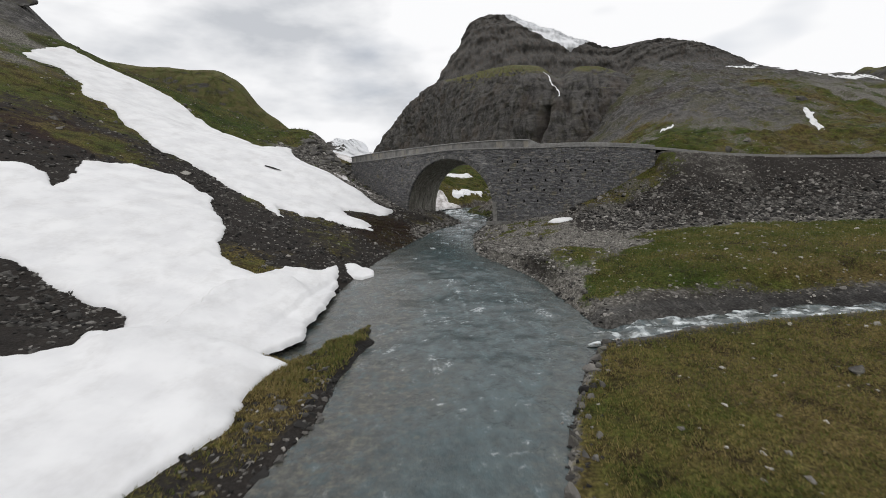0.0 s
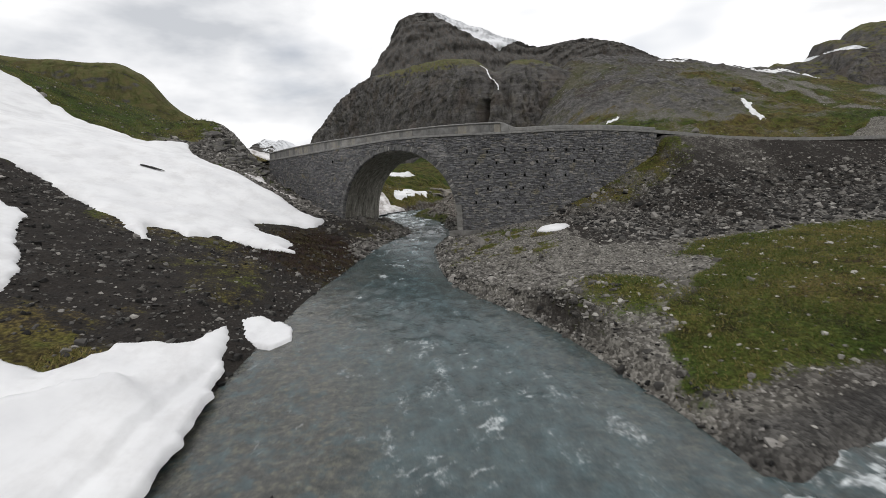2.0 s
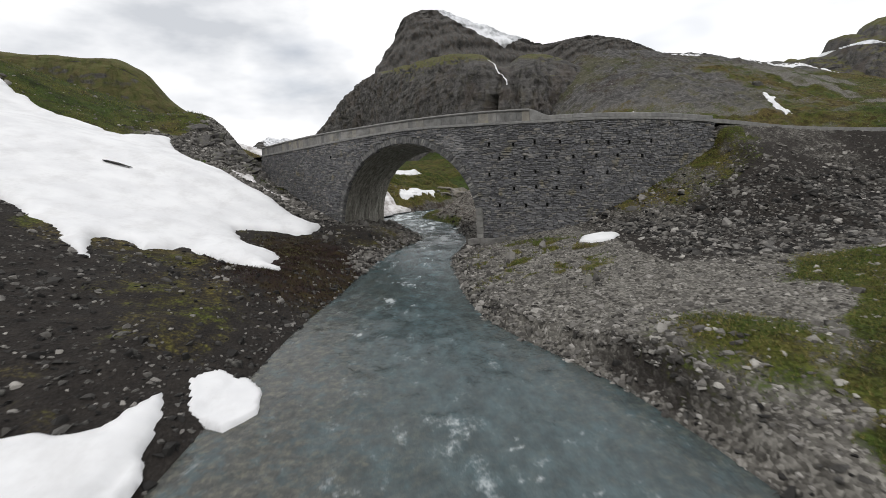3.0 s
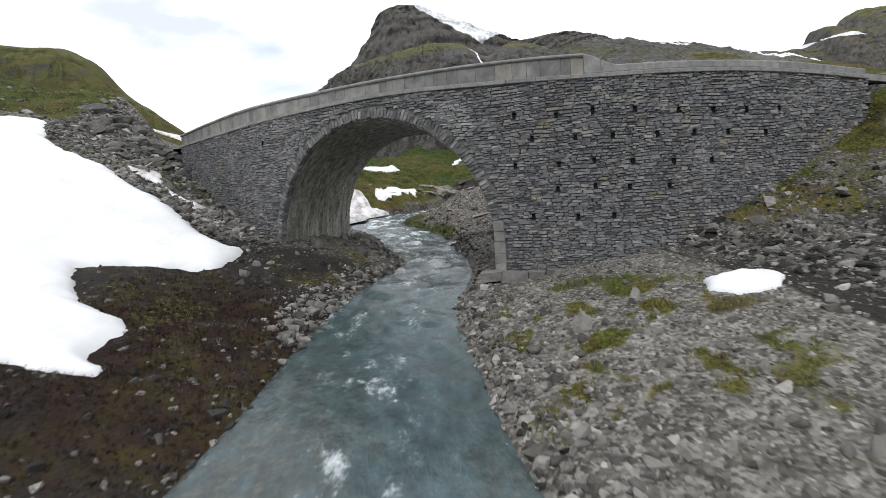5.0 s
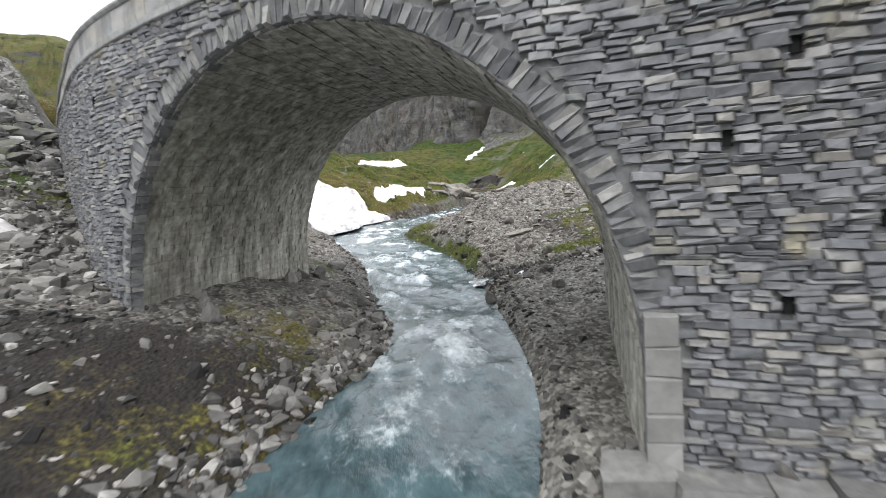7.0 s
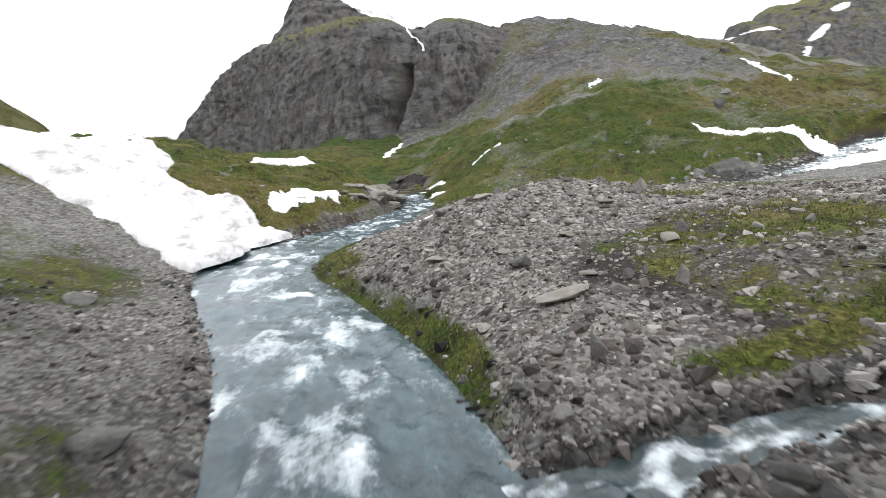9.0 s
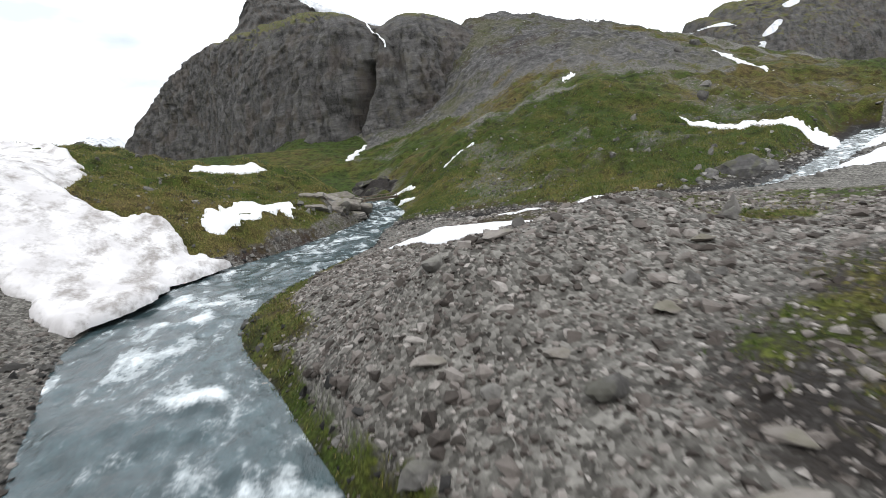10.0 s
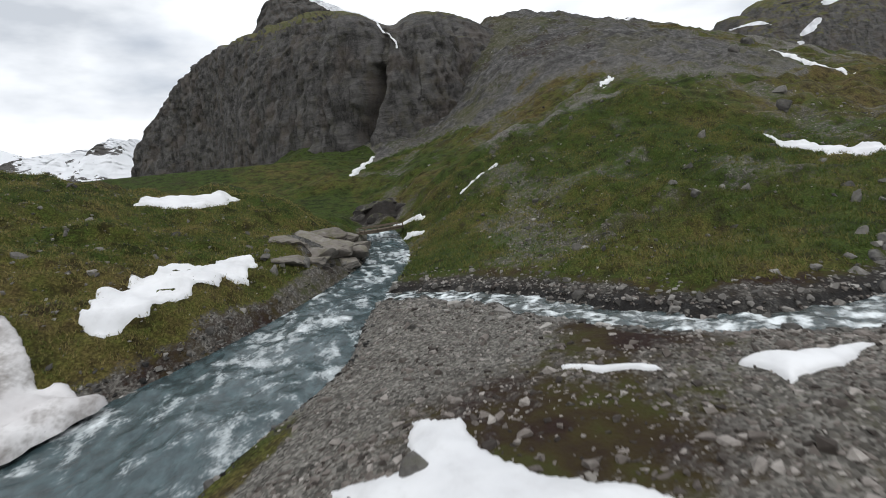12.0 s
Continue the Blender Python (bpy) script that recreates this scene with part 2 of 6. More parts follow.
    if np.any(near):
        deep = np.where(near, on_spit(x, y), -1.0)
        z = np.where(deep > -0.3, np.maximum(z, w - 0.12 + 0.34 * step(-0.3, 0.35, deep) + 0.12 * fbm(x / 0.8, y / 0.8, 3, 59) * step(0, 0.5, deep)), z)
    return scarp(x, y, z)


def scarp(x, y, z):
    """The dark broken bank that closes the gorge behind the plank bridge."""
    x, y = np.asarray(x, float), np.asarray(y, float)
    top = 3.0 + (2.8 - 0.06 * (x - 27) ** 2) * step(133.0, 141.0, y + 1.6 * fbm(x / 1.9, y / 2.6, 3, 61)) + 0.6 * fbm(x / 1.6, y / 1.6, 3, 63)
    here = step(19.5, 23, x + 0.08 * (y - 134)) * step(34, 30, x) * step(132.5, 134.5, y) * step(170, 150, y)
    return z + (np.maximum(z, top) - z) * here


LEVELS = {len(STREAM_LOWER) * 100 + 45: (-2.75, -2.45, -2.35, -2.3, -2.2, -2.0, -1.6),
          len(STREAM_SIDE) * 100 + 46: (0.22, 0.42, 0.62, 0.88, 1.10, 1.35, 1.7),
          len(STREAM_UPPER) * 100 + 155: (1.05, 1.3, 1.5, 1.6, 1.68, 1.75, 1.82, 1.95, 2.7, 4.4)}


def stream_level(line, u):
    values = LEVELS[len(line) * 100 + int(line[0][0] * 10)]
    return np.interp(u, np.arange(len(values)), values)

# ---- materials ----
class Shader:
    """Short hand for a node material."""

    def __init__(self, name, roughness=0.9, metal=0.0, spec=0.3):
        self.mat = bpy.data.materials.new(name)
        self.mat.use_nodes = True
        self.t = self.mat.node_tree
        self.bsdf = self.t.nodes["Principled BSDF"]
        self.bsdf.inputs["Roughness"].default_value = roughness
        self.bsdf.inputs["Metallic"].default_value = metal
        self.bsdf.inputs["Specular IOR Level"].default_value = spec
        geo = self.t.nodes.new("ShaderNodeNewGeometry")
        self.geo, self.pos = geo, geo.outputs["Position"]

    def put(self, a, b):
        if hasattr(b, "is_output"):
            self.t.links.new(b, a)
        else:
            a.default_value = b

    def noise(self, scale, detail=4.0, rough=0.55, stretch=None, distort=0.0):
        n = socket(self.t, "ShaderNodeTexNoise", Scale=scale, Detail=detail, Roughness=rough, Distortion=distort)
        v = self.pos
        if stretch:
            m = self.t.nodes.new("ShaderNodeMapping")
            m.inputs["Scale"].default_value = stretch
            self.put(m.inputs["Vector"], v)
            v = m.outputs["Vector"]
        self.put(n.inputs["Vector"], v)
        return n.outputs["Fac"]

    def cells(self, scale, what="Color", stretch=None, feature="F1"):
        n = socket(self.t, "ShaderNodeTexVoronoi", Scale=scale)
        n.feature = feature
        v = self.pos
        if stretch:
            m = self.t.nodes.new("ShaderNodeMapping")
            m.inputs["Scale"].default_value = stretch
            self.put(m.inputs["Vector"], v)
            v = m.outputs["Vector"]
        self.put(n.inputs["Vector"], v)
        return n.outputs[what]

    def attr(self, name):
        n = self.t.nodes.new("ShaderNodeAttribute")
        n.attribute_name = name
        return n.outputs["Fac"]

    def math(self, op, a, b=0.0, c=None):
        n = self.t.nodes.new("ShaderNodeMath")
        n.operation = op
        self.put(n.inputs[0], a)
        self.put(n.inputs[1], b)
        if c is not None:
            self.put(n.inputs[2], c)
        return n.outputs[0]

    def span(self, v, a, b, lo=0.0, hi=1.0):
        n = self.t.nodes.new("ShaderNodeMapRange")
        n.interpolation_type = "SMOOTHSTEP"
        for k, w in (("Value", v), ("From Min", a), ("From Max", b), ("To Min", lo), ("To Max", hi)):
            self.put(n.inputs[k], w)
        return n.outputs["Result"]

    def ramp(self, v, *stops):
        n = self.t.nodes.new("ShaderNodeValToRGB")
        e = n.color_ramp.elements
        while len(e) < len(stops):
            e.new(0.5)
        for k, (p, c) in enumerate(stops):
            e[k].position, e[k].color = p, (*c, 1)
        self.put(n.inputs["Fac"], v)
        return n.outputs["Color"]

    def mix(self, f, a, b, mode="MIX"):
        n = self.t.nodes.new("ShaderNodeMix")
        n.data_type, n.blend_type = "RGBA", mode
        n.clamp_factor = True
        for k, v in (("Factor", f), ("A", a), ("B", b)):
            if isinstance(v, tuple):
                v = (*v, 1)
            self.put(n.inputs[k], v)
        return n.outputs["Result"]

    def up(self):
        n = self.t.nodes.new("ShaderNodeSeparateXYZ")
        self.put(n.inputs[0], self.geo.outputs["Normal"])
        return n.outputs["Z"]

    def height(self):
        n = self.t.nodes.new("ShaderNodeSeparateXYZ")
        self.put(n.inputs[0], self.pos)
        return n.outputs["Z"]

    def random(self, per="object"):
        if per == "island":
            return self.geo.outputs["Random Per Island"]
        return self.t.nodes.new("ShaderNodeObjectInfo").outputs["Random"]

    def bump(self, h, strength=0.5, distance=0.05, under=None):
        n = socket(self.t, "ShaderNodeBump", Strength=strength, Distance=distance)
        self.put(n.inputs["Height"], h)
        if under is not None:
            self.put(n.inputs["Normal"], under)
        self.put(self.bsdf.inputs["Normal"], n.outputs["Normal"])
        return n.outputs["Normal"]

    def colour(self, c):
        self.put(self.bsdf.inputs["Base Color"], (*c, 1) if isinstance(c, tuple) else c)
        return self

    def rough(self, r):
        self.put(self.bsdf.inputs["Roughness"], r)
        return self


def ground_material():
    s = Shader("ground_cover", 0.95, spec=0.15)
    fine, mid, wide = s.noise(9, 5), s.noise(1.7, 5), s.noise(0.33, 4)
    peb = s.cells(11)
    pebd = s.cells(11, "Distance")
    peb2 = s.math("MULTIPLY_ADD", s.noise(6.5, 5, 0.7), 0.75, s.math("MULTIPLY", s.cells(17.0), 0.25))
    tone = s.math("MULTIPLY_ADD", mid, 0.6, s.math("MULTIPLY", fine, 0.4))
    grav = s.mix(0.45, s.ramp(tone, (0.34, (0.030, 0.027, 0.023)), (0.5, (0.107, 0.100, 0.087)), (0.68, (0.268, 0.255, 0.226))), s.ramp(peb, (0.2, (0.018, 0.016, 0.014)), (0.5, (0.115, 0.107, 0.096)), (0.85, (0.37, 0.35, 0.315))))
    soil = s.mix(0.35, s.ramp(tone, (0.3, (0.0085, 0.007, 0.006)), (0.55, (0.025, 0.0205, 0.017)), (0.75, (0.060, 0.051, 0.043))), s.ramp(peb2, (0.3, (0.017, 0.016, 0.0155)), (0.6, (0.042, 0.039, 0.037)), (0.9, (0.16, 0.152, 0.143))))
    hue = s.math("ADD", s.math("MULTIPLY", wide, 0.40), s.math("ADD", s.math("MULTIPLY", mid, 0.25), s.math("MULTIPLY", s.noise(0.055, 4), 0.35)))
    hue = s.math("MULTIPLY_ADD", s.attr("lush"), 0.10, hue)
    gr = s.ramp(hue, (0.43, (0.160, 0.122, 0.048)), (0.50, (0.140, 0.124, 0.036)), (0.56, (0.108, 0.118, 0.026)), (0.64, (0.066, 0.098, 0.018)))
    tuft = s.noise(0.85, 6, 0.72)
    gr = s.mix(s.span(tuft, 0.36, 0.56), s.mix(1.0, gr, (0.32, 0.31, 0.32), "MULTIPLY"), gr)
    gr = s.mix(s.span(s.noise(0.16, 6, 0.68), 0.56, 0.66, 0.0, 0.55), gr, (0.062, 0.050, 0.030))
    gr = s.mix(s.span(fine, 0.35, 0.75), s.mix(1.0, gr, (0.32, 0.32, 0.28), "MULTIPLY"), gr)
    heath = s.ramp(hue, (0.36, (0.011, 0.0072, 0.0070)), (0.48, (0.026, 0.0145, 0.0120)), (0.56, (0.042, 0.032, 0.0125)), (0.64, (0.045, 0.052, 0.013)))
    strata = s.math("MULTIPLY_ADD", s.noise(0.8, 8, 0.7), 0.65, s.math("MULTIPLY", peb2, 0.35))
    rock = s.ramp(strata, (0.36, (0.018, 0.0172, 0.0165)), (0.5, (0.072, 0.069, 0.066)), (0.65, (0.19, 0.183, 0.175)))
    rock = s.mix(s.span(s.noise(0.055, 7, 0.68), 0.50, 0.62, 0.0, 0.5), rock, (0.082, 0.078, 0.032))
    rock = s.mix(s.span(s.noise(0.13, 7, 0.72), 0.52, 0.62, 0.0, 0.55), rock, (0.024, 0.022, 0.021))
    jig = s.math("MULTIPLY_ADD", s.math("SUBTRACT", mid, 0.5), 1.1, s.math("MULTIPLY", s.math("SUBTRACT", fine, 0.5), 0.7))

    def mask(name, soft=0.22):
        return s.span(s.math("ADD", s.attr(name), jig), 0.5 - soft, 0.5 + soft)
    c = s.mix(mask("soil"), grav, soil)
    c = s.mix(mask("rock"), c, rock)
    c = s.mix(mask("heath"), c, heath)
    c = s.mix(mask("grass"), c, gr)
    snow = s.mix(s.span(mid, 0.3, 0.7), (0.74, 0.75, 0.77), (0.84, 0.84, 0.85))
    c = s.mix(mask("snow", 0.06), c, snow)
    wet = s.span(s.attr("wet"), 0.2, 0.8)
    c = s.mix(wet, c, s.mix(1.0, c, (0.42, 0.42, 0.43), "MULTIPLY"))
    s.colour(c)
    s.rough(s.span(s.attr("wet"), 0.2, 0.9, 0.95, 0.5))
    h = s.math("ADD", s.math("MULTIPLY", fine, 0.5), s.math("MULTIPLY", s.math("SUBTRACT", 1.0, pebd), 0.5))
    s.bump(h, 0.85, 0.08)
    return s.mat


def cliff_material():
    s = Shader("cliff_rock", 0.9, spec=0.2)
    a = s.noise(0.22, 8, 0.66, (1, 1, 0.45))
    b = s.noise(1.1, 8, 0.72, (1, 1, 0.7))
    streak = s.noise(0.30, 8, 0.62, (1, 1, 0.16))
    fissure = s.noise(0.14, 9, 0.66, (1, 1, 0.32))
    cracks = s.math("ABSOLUTE", s.math("SUBTRACT", fissure, 0.5))
    beds = s.noise(0.55, 8, 0.70, (0.35, 0.35, 2.2), 0.6)
    fine = s.noise(2.6, 6, 0.75, (0.6, 0.6, 1.6))
    tone = s.math("ADD", s.math("MULTIPLY_ADD", a, 0.28, s.math("MULTIPLY", b, 0.24)), s.math("MULTIPLY_ADD", beds, 0.28, s.math("MULTIPLY", fine, 0.20)))
    c = s.ramp(tone, (0.39, (0.036, 0.034, 0.033)), (0.47, (0.078, 0.074, 0.071)), (0.55, (0.122, 0.116, 0.110)), (0.64, (0.20, 0.19, 0.18)))
    c = s.mix(s.span(streak, 0.54, 0.70, 0.0, 0.30), c, (0.045, 0.043, 0.042))
    c = s.mix(s.span(cracks, 0.0, 0.016, 0.55, 0.0), c, (0.025, 0.024, 0.024))
    rust = s.span(s.noise(0.10, 4), 0.48, 0.64)
    c = s.mix(s.math("MULTIPLY", rust, 0.34), c, (0.115, 0.088, 0.070))
    lich = s.span(s.noise(0.40, 7, 0.65), 0.48, 0.62)
    c = s.mix(s.math("MULTIPLY", lich, 0.28), c, (0.088, 0.084, 0.05))
    turf = s.ramp(s.noise(0.35, 6, 0.65), (0.35, (0.120, 0.100, 0.045)), (0.52, (0.105, 0.103, 0.038)), (0.66, (0.078, 0.090, 0.026)))
    flat = s.math("ADD", s.math("ADD", s.up(), s.attr("turf")), s.math("MULTIPLY", s.math("SUBTRACT", s.noise(0.3, 7, 0.65), 0.5), 0.9))
    c = s.mix(s.span(flat, 0.46, 0.74), c, turf)
    grit = s.cells(2.6)
    scree = s.mix(s.math("MULTIPLY_ADD", grit, 0.5, s.math("MULTIPLY", s.noise(0.5, 7, 0.7), 0.5)), (0.045, 0.043, 0.041), (0.15, 0.143, 0.134))
    c = s.mix(s.attr("scree"), c, scree)
    sn = s.span(s.math("ADD", s.attr("snow"), s.math("MULTIPLY", s.math("SUBTRACT", s.noise(0.09, 7, 0.62), 0.5), 1.0)), 0.47, 0.53)
    c = s.mix(sn, c, (0.83, 0.84, 0.86))
    s.colour(c)
    s.bump(s.math("ADD", s.math("MULTIPLY", s.math("ADD", b, beds), 0.55), s.math("ADD", s.math("MULTIPLY", fine, 0.3), s.span(cracks, 0.0, 0.04, 0.0, 0.35))), 1.0, 1.0)
    return s.mat


def stone_material(name, stops, per="island", moss=0.0, scale=6.0, rough=0.9, lichen=0.0):
    s = Shader(name, rough, spec=0.25)
    r = s.random(per)
    c = s.ramp(r, *stops)
    g = s.noise(scale, 6, 0.65)
    c = s.mix(s.span(g, 0.25, 0.75), s.mix(1.0, c, (0.62, 0.61, 0.60), "MULTIPLY"), c)
    blot = s.span(s.noise(scale * 0.35, 5), 0.55, 0.7)
    c = s.mix(s.math("MULTIPLY", blot, 0.4), c, (0.30, 0.29, 0.26))
    if lichen:
        y = s.span(s.noise(0.75, 5), 0.60, 0.70)
        c = s.mix(s.math("MULTIPLY", y, lichen), c, (0.25, 0.215, 0.12))
        w = s.span(s.noise(0.55, 5), 0.57, 0.70)
        c = s.mix(s.math("MULTIPLY", w, lichen * 0.8), c, (0.33, 0.325, 0.32))
    if moss:
        m = s.span(s.math("ADD", s.noise(1.3, 5), s.math("MULTIPLY", s.up(), 0.12)), 0.56, 0.68)
        c = s.mix(s.math("MULTIPLY", m, moss), c, (0.10, 0.105, 0.03))
    s.colour(c)
    s.bump(g, 0.6, 0.03)
    return s.mat


def snow_material(name, dirt):
    s = Shader(name, 0.75, spec=0.3)
    a, b = s.noise(0.5, 5), s.noise(5.0, 5)
    c = s.mix(s.span(a, 0.3, 0.7), (0.70, 0.70, 0.71), (0.80, 0.80, 0.805)) if dirt < 0.5 else s.mix(s.span(a, 0.3, 0.7), (0.56, 0.535, 0.53), (0.75, 0.73, 0.725))
    d = s.span(s.math("ADD", s.noise(0.9, 7, 0.62, (1.0, 0.45, 1.0)), s.math("MULTIPLY", b, 0.25)), 0.56, 0.84)
    c = s.mix(s.math("MULTIPLY", d, dirt), c, (0.24, 0.215, 0.195))
    specks = s.span(s.cells(3.0, "Distance"), 0.0, 0.07, 1.0, 0.0)
    c = s.mix(s.math("MULTIPLY", specks, dirt), c, (0.12, 0.11, 0.10))
    s.colour(c)
    s.bsdf.inputs["Subsurface Weight"].default_value = 0.0
    s.bump(s.math("ADD", s.math("MULTIPLY", a, 0.8), s.math("MULTIPLY", b, 0.2)), 0.35 if dirt > 0.5 else 0.14, 0.15)
    return s.mat


def water_material():
    s = Shader("glacial_water", 0.12, spec=0.35)
    foam = s.attr("foam")
    a = s.noise(2.2, 6, 0.62, (1.0, 0.55, 1.0))
    b = s.noise(9.0, 4, 0.6, (1.0, 0.7, 1.0))
    bed = s.math("MULTIPLY_ADD", s.span(s.noise(3.4, 6, 0.65), 0.3, 0.7), 0.6, s.math("MULTIPLY", s.span(s.noise(1.3, 5), 0.35, 0.65), 0.5))
    shallow = s.attr("shallow")
    deep = s.mix(s.span(a, 0.3, 0.7), (0.027, 0.046, 0.051), (0.067, 0.106, 0.116))
    c = s.mix(s.math("MULTIPLY", shallow, s.span(bed, 0.1, 0.7, 0.35, 1.0)), deep, s.ramp(s.noise(4.2, 6, 0.7), (0.34, (0.034, 0.036, 0.033)), (0.5, (0.060, 0.061, 0.053)), (0.66, (0.12, 0.116, 0.088))))
    pale = s.math("MULTIPLY", s.span(s.cells(2.6), 0.72, 0.9), s.span(s.cells(2.6, "Distance"), 0.10, 0.30, 1.0, 0.0))
    c = s.mix(s.math("MULTIPLY", s.math("MULTIPLY", pale, 0.55), shallow), c, (0.19, 0.18, 0.13))
    f = s.span(s.math("ADD", foam, s.math("MULTIPLY", s.math("SUBTRACT", s.math("MULTIPLY_ADD", a, 0.6, s.math("MULTIPLY", b, 0.4)), 0.5), 1.9)), 0.14, 1.02)
    c = s.mix(f, c, (0.80, 0.84, 0.85))
    s.colour(c)
    s.rough(s.span(f, 0.0, 0.7, 0.16, 0.7))
    s.bump(s.math("ADD", s.math("MULTIPLY", a, 0.7), s.math("MULTIPLY", b, 0.35)), 0.55, 0.10)
    return s.mat


def plain(name, c, rough=0.85, scale=8.0, vary=0.35, spec=0.25):
    s = Shader(name, rough, spec=spec)
    n = s.noise(scale, 6, 0.6)
    dark = tuple(v * (1 - vary) for v in c)
    s.colour(s.mix(s.span(n, 0.25, 0.75), dark, c))
    s.bump(n, 0.35, 0.02)
    return s.mat


def barrel_material():
    s = Shader("vault_stone", 0.85, spec=0.25)
    streak = s.noise(2.0, 7, 0.64, (1.7, 1.7, 0.07))
    fine = s.noise(7, 6)
    c = s.ramp(s.math("MULTIPLY_ADD", streak, 0.7, s.math("MULTIPLY", fine, 0.3)), (0.36, (0.10, 0.093, 0.080)), (0.48, (0.26, 0.245, 0.212)), (0.58, (0.42, 0.40, 0.352)), (0.68, (0.62, 0.60, 0.54)))
    c = s.mix(s.math("MULTIPLY", s.random("island"), 0.22), c, (0.12, 0.115, 0.10))
    s.colour(c)
    s.bump(fine, 0.25, 0.03)
    return s.mat


GROUND = ground_material()
CLIFF = cliff_material()
SNOW = snow_material("old_snow", 0.16)
DIRTY_SNOW = snow_material("dirty_snow", 0.9)
WATER = water_material()
GREYS = ((0.0, (0.115, 0.116, 0.122)), (0.3, (0.152, 0.153, 0.161)), (0.6, (0.183, 0.183, 0.189)), (0.85, (0.212, 0.209, 0.208)), (0.95, (0.235, 0.222, 0.2)), (1.0, (0.31, 0.30, 0.29)))
MASONRY = stone_material("rubble_masonry", GREYS, "island", lichen=0.5)
MASONRY_PIECE = stone_material("rubble_masonry_piece", GREYS, "object", lichen=0.5)
RING = stone_material("ring_stone", ((0.0, (0.11, 0.11, 0.114)), (0.6, (0.165, 0.165, 0.165)), (0.9, (0.21, 0.208, 0.2)), (1.0, (0.32, 0.31, 0.29))), "object", scale=5.0)
DRESSED = stone_material("dressed_stone", ((0.0, (0.12, 0.117, 0.113)), (0.5, (0.17, 0.165, 0.157)), (1.0, (0.24, 0.232, 0.218))), "object", scale=5.0)
COPING = stone_material("coping_stone", ((0.0, (0.22, 0.22, 0.214)), (1.0, (0.28, 0.277, 0.267))), "object", scale=4.0)
PARAPET_STONE = stone_material("parapet_stone", ((0.0, (0.16, 0.159, 0.156)), (0.4, (0.205, 0.203, 0.196)), (0.85, (0.255, 0.248, 0.233)), (1.0, (0.30, 0.28, 0.235))), "object", scale=3.0, lichen=0.6)
MORTAR = plain("mortar", (0.15, 0.149, 0.146), 0.95, 5.0, 0.55)
VAULT = barrel_material()
# near-black paint that stands in for the shade inside the drain holes
HOLE_SHADE = plain("painted_hole_shade", (0.012, 0.012, 0.012), 0.95, 8.0, 0.3)
PALE_ROCK = stone_material("pale_rock", ((0.0, (0.05, 0.047, 0.043)), (0.4, (0.13, 0.122, 0.112)), (0.78, (0.215, 0.203, 0.187)), (1.0, (0.42, 0.40, 0.37))), "island", scale=5.0)
LIGHT_ROCK = stone_material("light_rock", ((0.0, (0.17, 0.16, 0.145)), (0.5, (0.32, 0.305, 0.275)), (1.0, (0.52, 0.50, 0.46))), "island", scale=5.0)
DARK_ROCK = stone_material("dark_rock", ((0.0, (0.011, 0.0105, 0.010)), (0.5, (0.040, 0.038, 0.036)), (0.85, (0.12, 0.115, 0.108)), (1.0, (0.30, 0.285, 0.265))), "island", scale=5.0)
PILASTER = plain("pale_concrete", (0.235, 0.23, 0.215), 0.85, 3.0, 0.35)
BROWN_ROCK = stone_material("brown_rock", ((0.0, (0.040, 0.033, 0.028)), (0.35, (0.125, 0.107, 0.094)), (0.75, (0.235, 0.207, 0.186)), (1.0, (0.42, 0.388, 0.355))), "island", scale=5.0)
TAN_ROCK = stone_material("tan_rock", ((0.0, (0.17, 0.15, 0.132)), (0.5, (0.23, 0.207, 0.183)), (1.0, (0.29, 0.262, 0.235))), "object", moss=0.25, scale=2.4)
BOULDER = stone_material("boulder_rock", ((0.0, (0.085, 0.080, 0.075)), (0.5, (0.145, 0.137, 0.127)), (1.0, (0.25, 0.238, 0.22))), "object", moss=0.12, scale=3.5)
ASPHALT = plain("asphalt", (0.055, 0.054, 0.052), 0.9, 12, 0.4)
TIMBER = plain("weathered_timber", (0.17, 0.135, 0.10), 0.85, 6, 0.5)

# ---- building helpers ----
def mesh_from(name, verts, faces, material, smooth=False, attrs=None):
    me = bpy.data.meshes.new(name)
    me.from_pydata(verts.tolist() if hasattr(verts, "tolist") else verts, [], faces.tolist() if hasattr(faces, "tolist") else faces)
    me.materials.append(material)
    for key, values in (attrs or {}).items():
        me.attributes.new(key, "FLOAT", "POINT").data.foreach_set("value", np.asarray(values, np.float32).ravel())
    if smooth:
        me.polygons.foreach_set("use_smooth", np.ones(len(me.polygons), bool))
    me.update()
    return me


def grid_faces(n, m, keep=None):
    i, j = np.meshgrid(np.arange(n - 1), np.arange(m - 1), indexing="ij")
    a = (i * m + j).ravel()
    f = np.stack([a, a + m, a + m + 1, a + 1], 1)
    return f if keep is None else f[keep.ravel()]


def compact(verts, faces, attrs=None):
    used = np.unique(faces)
    back = np.zeros(len(verts), int)
    back[used] = np.arange(len(used))
    return verts[used], back[faces], {k: np.asarray(v).ravel()[used] for k, v in (attrs or {}).items()}


def part(name, me, parent, label="", m=None):
    ob = new(name, me)
    ob.parent = parent
    if m is not None:
        ob.matrix_basis = m
    if label:
        ob["label"] = label
    return ob


# ---- the ground: one sheet to the horizon ----
def spread(core, first, last, grow=1.09, start=0.3):
    """Places that lie close over the core and ever wider outside it."""
    lo, hi, out = core[0], core[-1], list(core)
    d, v = start, hi
    while v < last:
        d *= grow
        v += d
        out.append(v)
    d, v = start, lo
    while v > first:
        d *= grow
        v -= d
        out.insert(0, v)
    return np.array(out)


